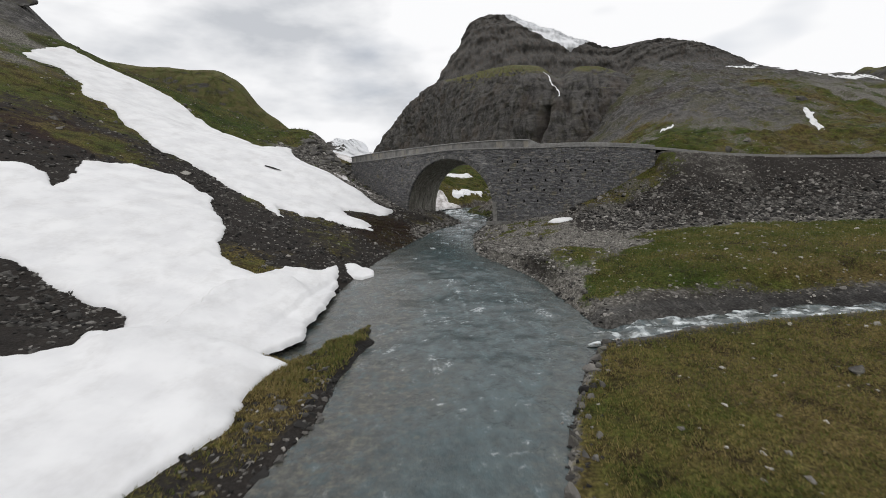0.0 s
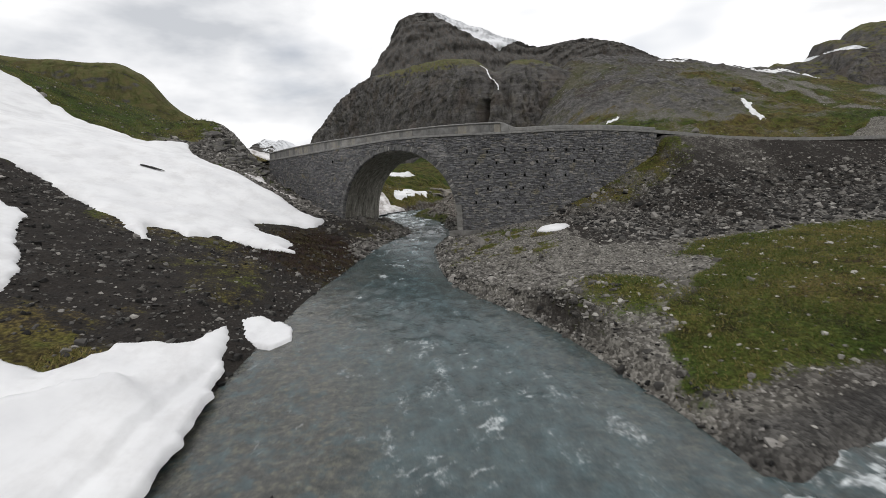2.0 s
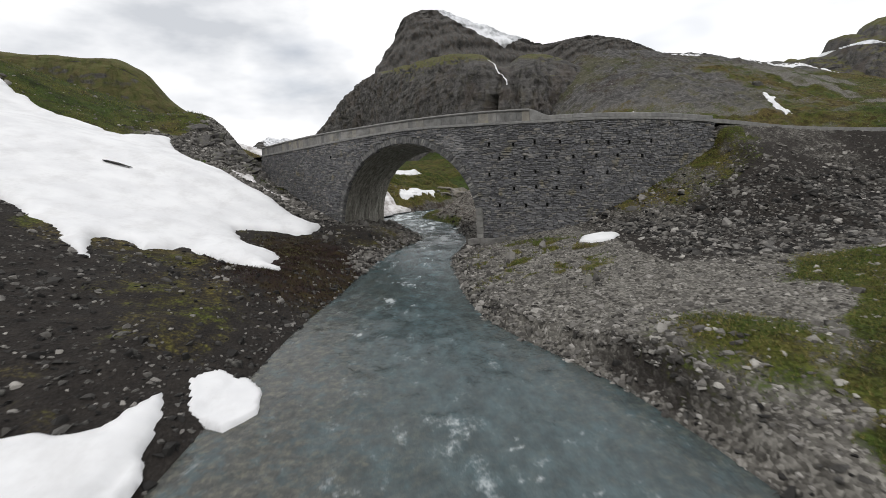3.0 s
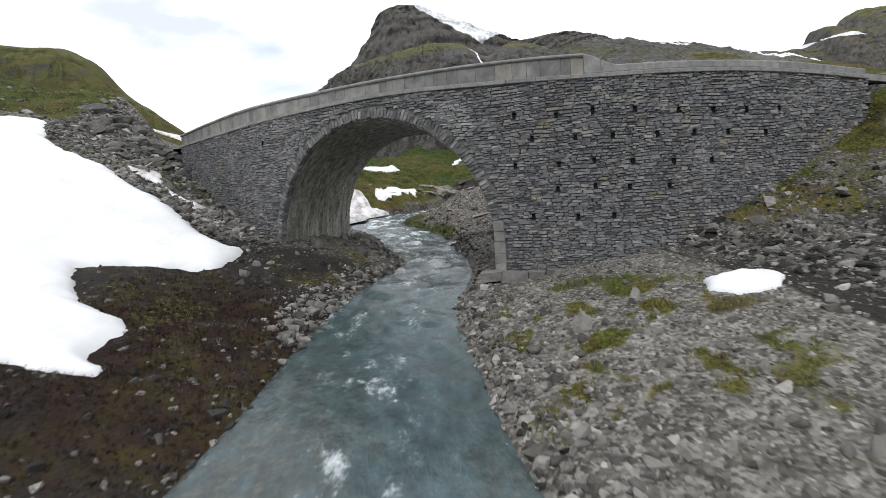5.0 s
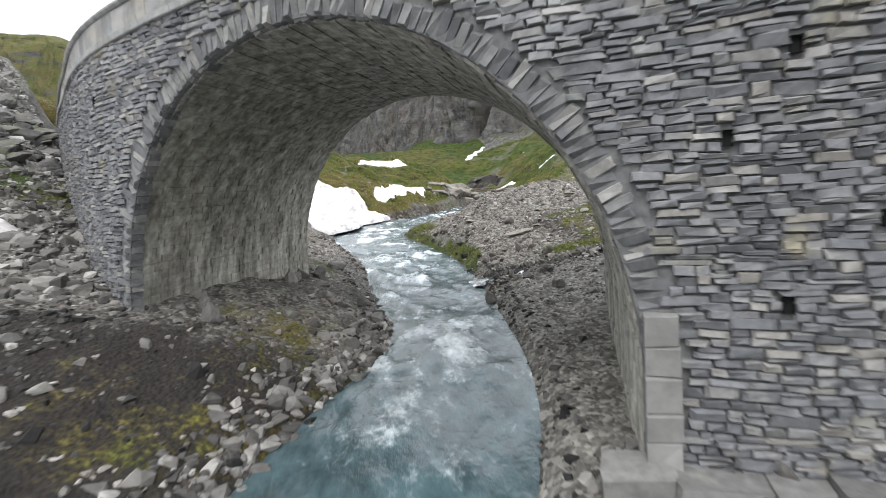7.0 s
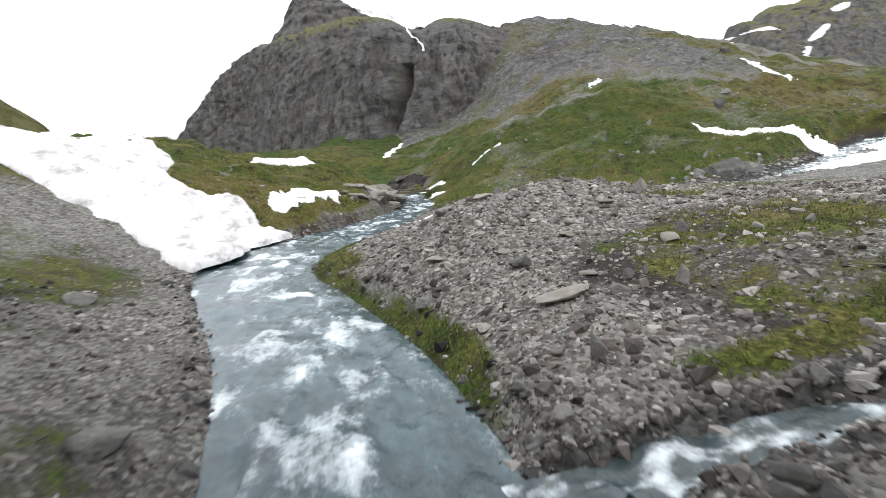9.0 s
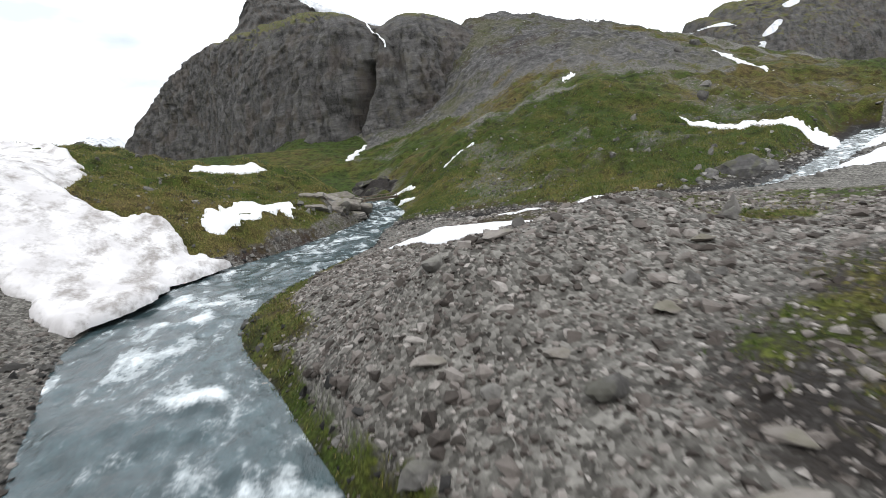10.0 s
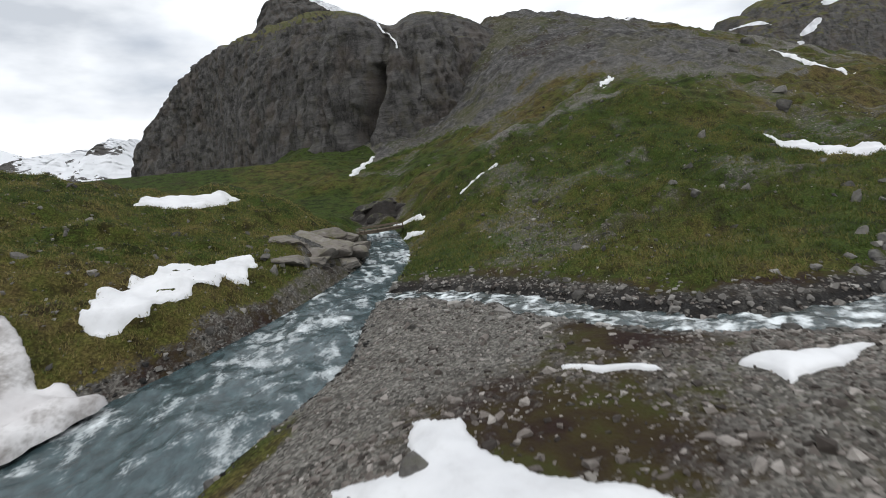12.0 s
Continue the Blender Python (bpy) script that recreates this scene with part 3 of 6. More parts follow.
def cover(x, y, z):
    """How far each kind of cover holds a place, 0 to 1."""
    xl, xr = left_bank(y), right_bank(y)
    left, off = x < (xl + xr) / 2, np.where(x < (xl + xr) / 2, xl - x, x - xr)
    right = ~left
    off = np.where(y > 134, np.maximum(off, 6), off)
    n = 0.5 * fbm(x / 5.0, y / 5.0, 3, 71)
    n2 = fbm(x / 19.0, y / 19.0, 3, 77)
    d, u, side = along(x, y, ROAD)
    ridge = step(60, 150, np.hypot(x, y - 60))
    wide = lambda a, b, c, e, w: step(a - w, a + w, x) * step(b + w, b - w, x) * step(c - w, c + w, y) * step(e + w, e - w, y)
    grass = np.zeros_like(x)
    # the two meadows below the road
    grass = np.maximum(grass, right * step(0.15, 0.8, off + 0.6 * n) * step(19.2, 17.6, y))
    grass = np.maximum(grass, right * step(-0.8, 0.8, x - 7.6 - (y - 24) * 0.66 + 2.4 * n + 0.9 * fbm(x / 1.4, y / 1.4, 3, 88)) * step(21.0, 22.6, y + 0.3 * n) * step(35.2, 33.8, y + 0.12 * (x - 14) * (x < 20)))
    grass = np.maximum(grass, (1.0 + 0.7 * n) * np.exp(-(((x - 7.5) / 1.9) ** 2 + ((y - 27.8) / 2.2) ** 2)))
    grass = np.maximum(grass, 0.95 * step(0.15, 0.5, fbm(x / 0.9, y / 0.9, 4, 83) + 0.25 * fbm(x / 3, y / 3, 2, 84)) * np.exp(-(((x - 5.6) / 3.6) ** 2 + ((y - 40.0) / 5.5) ** 2) ** 2))
    below = np.interp(x, [4.86, 8, 12.5, 19.6, 26], [47.35, 45.9, 45.4, 46.1, 46.4]) - y
    grass = np.maximum(grass, (0.72 + 0.8 * n + 0.35 * fbm(x / 1.1, y / 1.1, 3, 89)) * right * step(-0.2, 0.3, below) * step(4.6, 1.6, below + 1.6 * n) * step(9.5, 12.5, x) * step(23.0, 19.6, x + 2 * n) * step(1.2, 2.2, z))
    # above the bridge
    grass = np.maximum(grass, 0.85 * right * step(-0.2, 0.1, off) * step(0.95, 0.4, off + 0.6 * n) * step(60, 64, y) * step(84, 80, y))
    grass = np.maximum(grass, (0.95 + 0.5 * n) * np.exp(-(((x - 15.4) / 3.0) ** 2 + ((y - 63.9) / 1.7) ** 2)))
    dr = along(x, y, STREAM_SIDE)
    grass = np.maximum(grass, (0.95 + 0.5 * n) * (dr[2] > 0) * step(0.4, 0.9, dr[0]) * step(2.4, 1.3, dr[0] + n - 0.18 * np.maximum(x - 11, 0)) * step(7.6, 9.0, x) * step(20, 17, x) * (y > 57))
    grass = np.maximum(grass, 0.8 * np.exp(-(((x - 24) / 6) ** 2 + ((y - 72) / 3) ** 2)))
    ds, us, sides = along(x, y, STREAM_UPPER)
    grass = np.maximum(grass, right * (sides > 0) * step(2.0, 4.0, ds + n) * (y > 78))
    grass = np.maximum(grass, right * step(118, 124, y) * step(2.5, 5.5, off + n))
    grass = np.maximum(grass, left * step(90, 96, y + 0.3 * off) * step(0.7, 2.0, off + 0.8 * n))
    grass = np.maximum(grass, (0.75 + 0.5 * n) * step(141, 148, y) * step(0.3, 1.2, off) * step(60, 40, x))
    grass = grass * (1 - 0.8 * step(0.15, 0.5, n2) * ridge * (z > 18) * right)
    grass = np.where(right & (z > 12), grass * step(0.3, -0.3, 0.7 * n2 + 0.5 * n + (z - 41 - 0.48 * (x - 80)) / 18), grass)
    grass = np.where(right & (y > 84), grass * (1 - 0.47 * step(-0.2, 0.75, fbm(x / 5.5, y / 5.5, 4, 85)) * step(88, 100, y)), grass)
    grass = np.maximum(grass, left * (0.3 + n) * step(0.8, 1.6, off) * step(57, 62, y) * step(86, 82, y))
    grass = np.maximum(grass, 1.2 * np.exp(-(((x - 11.5) / 0.5) ** 2 + ((y - 72.0) / 0.6) ** 2)) + (0.7 + n) * np.exp(-(((x - 16.6) / 2.2) ** 2 + ((y - 69.8) / 0.7) ** 2)))
    grass = np.maximum(grass, left * (0.0 + 1.3 * n) * step(20, 26, y) * step(52, 48, y) * step(0.5, 1.5, off))
    grass = np.maximum(grass, (0.38 + 1.2 * n + 0.35 * fbm(x / 1.2, y / 1.2, 3, 95)) * right * step(9.0, 11.5, x) * step(24, 20, x) * step(59.4, 60.4, y) * step(67.5, 65.5, y))
    # the turf brow above the rock step
    grass = np.maximum(grass, left * step(-16.6, -18.2, x + 1.2 * n + 0.3 * (y - 70)) * step(65.3, 67.0, y + 1.6 * n) * step(95, 85, y) * (1.0 + 0.5 * n))
    # left valley side: turf above, dark scree below
    turf = left * step(6.5, 10.0, z + 2.2 * n2 + 2 * n) * step(8, 16, off)
    grass = np.maximum(grass, turf * (0.5 + 0.6 * n2 + 0.8 * n))
    grass = np.maximum(grass, left * (0.08 + 1.2 * n) * step(47, 50, y) * step(58, 54, y) * step(6, 4, off))
    soil = left * step(92, 84, y) * step(55, 49, y) * step(0.0, 1.0, off)
    soil = np.maximum(soil, left * step(9, 5, z) * step(56, 50, y))
    soil = np.maximum(soil, right * (0.55 + 0.8 * n) * step(7.5, 10.5, x) * step(26, 20, x) * step(58, 60, y) * step(68.5, 65.5, y))
    soil = np.maximum(soil, left * (0.4 + 0.7 * n) * step(55, 58, y) * step(90, 86, y) * step(8, 5, off))
    dark_band = right * (side < 0) * (x > 10) * step(11.5, 9.5, d) * (0.66 + 0.34 * step(1.2, 4.6, d + 2.4 * n + 0.8 * fbm(x / 1.7, y / 1.7, 3, 87)))
    soil = np.maximum(soil, (0.85 + 0.5 * n) * dark_band)
    soil = np.maximum(soil, (0.40 + 0.7 * n) * right * step(19.4, 20.2, y) * step(23.2, 21.6, y) * step(0.2, 0.8, off))
    soil = np.maximum(soil, 0.66 * right * np.exp(-((y - 28) / 2.8) ** 2) * step(0.0, 0.3, off) * step(1.5, 0.9, off + 0.5 * n))
    heath = np.zeros_like(x)
    heath = np.maximum(heath, (0.8 + 0.5 * n) * np.exp(-(((x + 5.2) / 4.0) ** 2 + ((y - 42.5) / 6.2) ** 2) ** 2) * left)
    heath = np.maximum(heath, left * step(4, 9, z) * (0.68 - 0.6 * n2 + 0.6 * n) * step(66, 56, y))
    heath = np.maximum(heath, left * step(88, 94, y) * 0.46 * step(5, 2.0, off))
    grass = np.maximum(grass, left * (0.68 + 0.9 * n) * step(0.3, 0.8, off) * step(25, 22, y) * step(5.5, 4, off))
    rock = np.exp(-(((x + 15) / 4.2) ** 2 + ((y - 67) / 5.5) ** 2)) * 1.1
    rock = np.maximum(rock, np.exp(-(((x - 13.2) / 2.6) ** 2 + ((y - 114.5) / 5.5) ** 2)))
    rock = np.maximum(rock, left * step(24, 30, z) * step(88, 78, y) * 0.9)
    rock = np.maximum(rock, right * ridge * step(9, 20, z + 4 * n2) * (0.9 + 0.4 * n))
    rock = np.maximum(rock, np.exp(-(((x + 70) / 11) ** 2 + ((y - 78) / 13) ** 2)))
    rock = np.where(right, rock * (1 - 0.7 * step(88, 118, x) * step(52, 36, z)), rock)
    heath = np.maximum(heath, right * ridge * step(0.0, 0.5, fbm(x / 5, y / 5, 4, 79)) * 0.5 * (y > 84))
    gully = (1.0 + 0.7 * n) * np.exp(-(((x - 24.4 + 0.9 * n) / 3.4) ** 2 + ((y - 140.5 + 2.5 * n) / 6.5) ** 2) ** 2)
    soil = np.maximum(soil, gully)
    grass = grass * (1 - step(0.3, 0.7, rock)) * (1 - step(0.3, 0.6, gully))
    brink = right * (sides > 0) * step(1.3, 1.8, ds) * step(4.6, 3.2, ds + n) * (y > 78)
    heath = np.maximum(heath, 0.8 * brink)
    soil = np.maximum(soil, (0.7 + 0.4 * n) * right * (sides > 0) * (y > 78) * step(4.2, 3.0, ds + n))
    cobbles = right * (sides > 0) * (y > 78) * step(3.0, 2.2, ds + 0.8 * n)
    grass, heath = grass * (1 - cobbles), heath * (1 - 0.8 * cobbles)
    grass = np.maximum(grass, right * step(73, 76, y) * step(90, 86, y) * step(2.1, 1.3, off + 0.8 * n) * step(0.0, 0.3, off))
    wet = step(0.22, 0.0, np.maximum(off, -1) + 0.15 * n)
    spit = step(0.0, 0.25, np.where((np.abs(x + 4.7) < 3) & (np.abs(y - 17.5) < 5), on_spit(x, y), -1.0))
    wet = wet * (1 - spit)
    grass = np.maximum(grass, spit * (0.42 + 0.9 * n))
    soil = np.maximum(soil, 0.8 * spit)
    heath = np.maximum(heath, spit * (0.5 - 0.9 * n))
    for line, w in ((STREAM_LOWER, 1.3), (STREAM_SIDE, 0.55), (STREAM_UPPER, 1.6)):
        dd, uu, ss = along(x, y, line)
        wet = np.maximum(wet, step(w + (1.9 if line is STREAM_LOWER else 0.5), w, dd + 0.5 * n))
        grass = grass * step(w, w + 0.9, dd + 0.4 * n)
    snow = np.zeros_like(x)
    heath = np.maximum(heath, left * step(93, 98, y) * (0.34 + 0.9 * n) * step(122, 110, y))
    heath = np.maximum(heath, right * step(8, 12, x) * step(24, 20, x) * step(73, 76, y) * step(90, 86, y) * (0.45 + 0.9 * n))
    lush = 0.9 * left * step(122, 132, y) + 0.5 * step(138, 146, y) * step(60, 40, x) + 0.7 * right * step(58, 62, y) * step(1.4, 0.7, off) + right * step(56, 60, y) * (0.5 + 0.9 * n2) + left * step(92, 100, y) * (-0.35 + 1.1 * n2 + 0.45 * step(112, 124, y)) - right * step(20, 18.5, y) * (0.5 - 1.3 * n - 0.4 * n2) + 0.8 * left * step(56, 58, y) * step(88, 84, y) + right * step(20.5, 22, y) * step(36, 34, y) * (0.62 + 0.9 * n2 + 0.9 * n)
    return dict(lush=lush, grass=grass, soil=soil, heath=heath, rock=rock, wet=wet, snow=snow)


def build_ground():
    xs = spread(np.concatenate([np.arange(-60, -26, 0.6), np.arange(-26, 30.01, 0.26), np.arange(30.8, 130, 0.8)]), -900, 1100, 1.09, 0.8)
    ys = spread(np.concatenate([np.arange(4, 112.01, 0.26), np.arange(112.7, 214, 0.8)]), -300, 1500, 1.09, 0.5)
    X, Y = np.meshgrid(xs, ys, indexing="ij")
    Z = land(X, Y)
    verts = np.stack([X, Y, Z], -1).reshape(-1, 3)
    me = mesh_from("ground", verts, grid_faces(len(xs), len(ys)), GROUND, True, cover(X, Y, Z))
    tagged(new("ground", me), "stony alpine valley floor with gravel, dark scree and turf", "ground", kind="structure")


build_ground()


# ---- water ----
def build_river():
    ys = np.arange(-20, 134.5, 0.14)
    us = np.linspace(-0.03, 1.03, 70)
    U, Y = np.meshgrid(us, ys, indexing="ij")
    xl, xr = left_bank(Y), right_bank(Y)
    X = xl + (xr - xl) * U
    rapid = 0.34 + 0.45 * step(36, 60, Y) + 0.25 * step(85, 100, Y) + 0.22 * np.exp(-((Y - 57) / 9) ** 2)
    wave = fbm(X / 1.5, Y / 2.3, 4, 101) * 0.09 + fbm(X / 0.5, Y / 0.8, 3, 105) * 0.03
    Z = river_level(Y) + wave * (0.35 + 0.9 * rapid) * step(-0.03, 0.12, U) * step(1.03, 0.88, U)
    bend = 0.7 * fbm(X / 2.2, Y / 2.2, 2, 109)
    lane = fbm(X / 0.75 + bend, Y / 3.0 + bend, 4, 111) + 0.55 * fbm(X / 0.3, Y / 0.9, 3, 117)
    crest = np.exp(-(((U - 0.52) / 0.22) ** 2))
    crests = (fbm(X / 1.7 + bend, Y / 0.85 - 0.3 * X, 3, 151) + 0.9 * fbm(X / 2.2 + bend, Y / 2.0 + 0.2 * X, 3, 153) * step(54, 60, Y)) * step(44, 54, Y)
    foam = np.clip((0.24 + 0.06 * step(40, 60, Y)) * lane + 0.20 * crests + 0.42 * (rapid - 0.70) + 0.12 * crest + 1.8 * wave, 0, 1)
    caps = fbm(X / 0.30, Y / 0.26, 2, 141) + 0.7 * fbm(X / 1.9, Y / 2.6, 2, 147)
    foam = np.maximum(foam, 0.46 * step(0.95, 1.7, caps) * step(62, 40, Y) * step(0.1, 0.3, U) * step(0.97, 0.8, U))
    shallow = (1.0 - 0.85 * step(30, 50, Y)) * (0.25 + 0.75 * step(0.62, 0.2, U + 0.12 * fbm(X / 3, Y / 4, 2, 121)) + 0.35 * step(0.75, 1.0, U))
    me = mesh_from("river", np.stack([X, Y, Z], -1).reshape(-1, 3), grid_faces(len(us), len(ys)), WATER, True, dict(foam=foam, shallow=shallow))
    tagged(new("river", me), "fast grey-green glacial river with white rapids", "river", kind="structure")


def build_stream(name, line, half, label, white):
    pts = np.array(line, float)
    lengths = np.concatenate([[0], np.cumsum(np.hypot(*np.diff(pts, axis=0).T))])
    s = np.arange(0, lengths[-1], 0.14)
    px, py = curve(s, list(zip(lengths, pts[:, 0]))), curve(s, list(zip(lengths, pts[:, 1])))
    tx, ty = np.gradient(px, s), np.gradient(py, s)
    norm = np.hypot(tx, ty)
    us = np.linspace(-1, 1, 26)
    U, S = np.meshgrid(us, np.arange(len(s)), indexing="ij")
    w = half * (1.15 + 0.25 * vnoise(s / 2.0, s * 0, 7))[S]
    X, Y = px[S] - ty[S] / norm[S] * U * w, py[S] + tx[S] / norm[S] * U * w
    u = np.interp(s, lengths, np.arange(len(line)))
    wave = fbm(X / 0.6, Y / 0.6, 4, 131) * 0.08
    Z = stream_level(line, u)[S] + wave
    foam = np.clip(0.5 * fbm(X / 0.32, Y / 0.32, 4, 137) + 0.2 * fbm(X / 1.6, Y / 1.6, 2, 139) + white * (1 - 0.5 * U * U), 0, 1)
    me = mesh_from(name, np.stack([X, Y, Z], -1).reshape(-1, 3), grid_faces(len(us), len(s)), WATER, True, dict(foam=foam, shallow=0 * foam + 0.6))
    tagged(new(name, me), label, "stream", kind="structure")


build_river()
build_stream("stream_lower", STREAM_LOWER, 1.2, "white tumbling side stream between two meadows", 0.30)
build_stream("stream_side", STREAM_SIDE, 0.42, "narrow white rill running over stones", 0.28)
build_stream("stream_upper", STREAM_UPPER, 1.6, "white mountain stream joining the river over stones", 0.34)


# ---- mountains ----
def fold(x, y, z, sx, sz, seed):
    """Noise in three dimensions out of two sheets."""
    return 0.5 * (vnoise((x + 0.35 * y) / sx, z / sz, seed) + vnoise((y - 0.3 * x) / sx, z / sz + 3.7, seed + 5))


def mountain(name, line, base, lean, back, rise, rough, label, nu=360, nv=150, cleft=None, snow=None, scree=None, turf=0.0, bunch=1.0, ribs=0.0, cap_way=None):
    """A rock face along a plan line (x, y, height of its brow), with a cap that goes back and rises."""
    pts = np.array(line, float)
    lengths = np.concatenate([[0], np.cumsum(np.hypot(*np.diff(pts[:, :2], axis=0).T))])
    s = lengths[-1] * (1 - (1 - np.linspace(0, 1, nu)) ** bunch)
    px, py, pz = (curve(s, list(zip(lengths, pts[:, k]))) for k in range(3))
    tx, ty = np.gradient(px, s), np.gradient(py, s)
    k = np.hypot(tx, ty)
    nx, ny = ty / k, -tx / k
    v = np.linspace(0, 1, nv)
    S, V = np.meshgrid(np.arange(nu), v, indexing="ij")
    face = np.clip(V / 0.62, 0, 1)
    cap = np.clip((V - 0.62) / 0.38, 0, 1)
    off, run = lean * (1 - face) ** 1.4, back * (0.12 * cap + 0.88 * cap * cap)
    ax, ay = (-nx[S], -ny[S]) if cap_way is None else cap_way
    Z = base + (pz[S] - base) * (0.93 * np.sin(face * np.pi / 2) ** 0.9 + 0.07 * np.sin(cap * np.pi / 2)) + (rise(px[S]) if callable(rise) else rise) * cap - 25 * step(0.9, 1.0, cap)
    X, Y = px[S] + nx[S] * off + ax * run, py[S] + ny[S] * off + ay * run
    steep = 1 - 0.75 * cap
    push = rough * (1 + np.maximum(Y - 300, 0) / 350) * (1.0 * fold(X, Y, Z, 16, 30, 201) + 0.55 * fold(X, Y, Z, 6.5, 13, 211) + 0.3 * np.abs(fold(X, Y, Z, 3.0, 4, 221)) + 0.2 * fold(X, Y, Z, 1.3, 1.4, 231)) * steep
    if ribs:
        bend = s[S] + 2.0 * vnoise(s[S] / 13, Z / 20, 251) + 0.16 * Z
        push = push - ribs * (1 - np.abs(vnoise(bend / 8, Z / 50, 255))) ** 3 * steep * (0.5 + 0.5 * vnoise(s[S] / 15, Z / 17, 257))
        push = push - 0.4 * ribs * (1 - np.abs(vnoise(bend / 2.4, Z / 15, 259))) ** 4 * steep + 0.09 * ribs * np.sign(vnoise(bend / 3.4, Z / 2.6, 263)) * step(0.1, 0.4, np.abs(vnoise(bend / 3.4, Z / 2.6, 263)))
    if cleft:
        low_x, high_x, wide, deep, low, high = cleft
        centre = low_x + (high_x - low_x) * (Z - low) / (high - low) + 0.7 * vnoise(Z / 5, Z * 0, 5)
        side = X - centre
        push = push - deep * np.exp(-((side / np.where(side > 0, wide * 0.55, wide * 1.6)) ** 2)) * step(low - 6, low + 2, Z) * (0.25 * step(high + 22, high + 8, Z) + 0.75 * step(high + 4, high - 3, Z)) * (py[S] < 310)
    X, Y = X + nx[S] * push, Y + ny[S] * push
    Z = Z + rough * 0.25 * fbm(X / 12, Y / 12, 4, 241) * (0.3 + cap)
    attrs = dict(turf=0 * Z + (turf(X, Y, Z) if callable(turf) else turf), snow=(snow(X, Y, Z) if snow else 0 * Z), scree=(scree(X, Y, Z) if scree else 0 * Z))
    me = mesh_from(name, np.stack([X, Y, Z], -1).reshape(-1, 3), grid_faces(nu, nv), CLIFF, True, attrs)
    return tagged(new(name, me), label, "mountain", kind="structure")


DOME = mountain("mountain_dome", [(-69, 450, 12), (-60, 415, 36), (-49, 398, 54), (-34, 385, 71), (-19, 370, 82), (-5, 348, 87), (4, 310, 79), (12, 270, 69), (20, 240, 61), (28, 216, 54), (36, 200, 48.5), (44, 192, 45), (55, 190, 45), (66, 193, 46), (78, 197, 45.5), (92, 201, 44), (108, 204, 40), (122, 204, 30)],
         4.0, 11, 100, lambda x: 25 - 15 * step(52, 92, x) - 22 * step(30, -4, x) - 7 * np.exp(-((x - 45) / 5) ** 2), 2.6, "dark grey rounded cliff with turf on its brow and a black cleft", 660, 210, cap_way=(0.24, 0.97), cleft=(33.5, 39.2, 1.7, 11, 18, 35), ribs=3.6,
         turf=lambda x, y, z: -0.62 + 0.58 * step(48, 58, z) * step(-4, 12, x) + 0.30 * np.exp(-(((x - 63) / 9) ** 2 + ((z - 43) / 12) ** 2)), scree=lambda x, y, z: 0.9 * step(70, 90, x + 9 * vnoise(x / 8, z / 8, 3) + 5 * vnoise(x / 3, z / 3, 4)))
FAR = 2.6
mountain("mountain_summit", [(x * FAR, 25 + (y - 25) * FAR, 3 + (z - 3) * FAR) for x, y, z in (
             (12, 525, 60), (18, 508, 138), (23, 502, 158), (30, 500, 173), (39, 498, 179), (56, 498, 181.5), (67, 498, 182), (83, 500, 177), (116, 505, 167), (150, 510, 155), (170, 510, 150), (195, 505, 153), (230, 505, 154), (260, 505, 147), (280, 505, 139), (330, 500, 114), (400, 495, 84))],
         40, 180, 200, 0, 4.5, "grey rock summit with a broad snowfield on its flank", 520, 150, turf=-0.9,
         snow=lambda x, y, z: np.clip(0.5 + (z / FAR - np.interp(x / FAR, [60, 67, 76, 100, 118, 124, 131, 142, 156], [178, 168, 160, 146, 136, 133, 138, 145, 151])) / 7, 0, 1.25) * step(58, 64, x / FAR) * step(160, 154, x / FAR) + 0.55 * step(190, 205, x / FAR) * step(300, 285, x / FAR) * step(-7, -2, z / FAR - np.interp(x / FAR, [195, 230, 260, 280], [149, 150, 143, 135])))
mountain("mountain_ridge", [(238, 312, 8), (247, 306, 40), (256, 302, 62), (265, 301, 72), (276, 300, 72), (284, 300, 73), (290, 299, 82), (312, 298, 84), (318, 298, 91), (344, 296, 97), (372, 294, 106), (420, 288, 112), (480, 282, 120), (560, 270, 138)],
         4, 60, 26, 1, 5.0, "distant rocky ridge with turf ledges and streaks of snow", 420, 150, turf=-0.16,
         snow=lambda x, y, z: 1.1 * np.maximum(np.maximum(np.exp(-(((x - 297) / 11) ** 2 + ((z - 76) / 1.6) ** 2)), np.exp(-(((x - 322) / 9) ** 2 + ((z - 70 - 0.6 * (x - 322)) / 2.4) ** 2))),
                                               np.maximum(np.exp(-(((x - 306) / 8) ** 2 + ((z - 58 - 0.5 * (x - 306)) / 2.2) ** 2)), np.exp(-(((x - 352) / 9) ** 2 + ((z - 88 - 0.3 * (x - 352)) / 2.2) ** 2)))))
mountain("mountain_far", [(-1500, 1700, 290), (-1000, 1600, 280), (-700, 1560, 220), (-560, 1530, 158), (-500, 1515, 168), (-460, 1505, 178), (-430, 1500, 164), (-390, 1500, 182), (-350, 1500, 174), (-317, 1500, 204), (-290, 1500, 194), (-272, 1500, 200), (-245, 1500, 170), (-120, 1520, 190), (60, 1560, 200)],
         30, 420, 300, 14, 4.0, "far snow-covered mountains", 420, 110, turf=-1.0,
         snow=lambda x, y, z: 0.92 + 0.70 * fbm(x / 45, z / 40, 4, 271))
mountain("hill_left", [(-330, 262, 98), (-200, 250, 84), (-150, 246, 76), (-128, 244, 73), (-106, 242, 69), (-97, 242, 63.5), (-88, 243, 53), (-76, 246, 44), (-66, 252, 34), (-58, 266, 14)],
         6, 16, 16, 0, 2.6, "green grassy hill with rock steps behind the snow slope", 260, 90, turf=0.42)


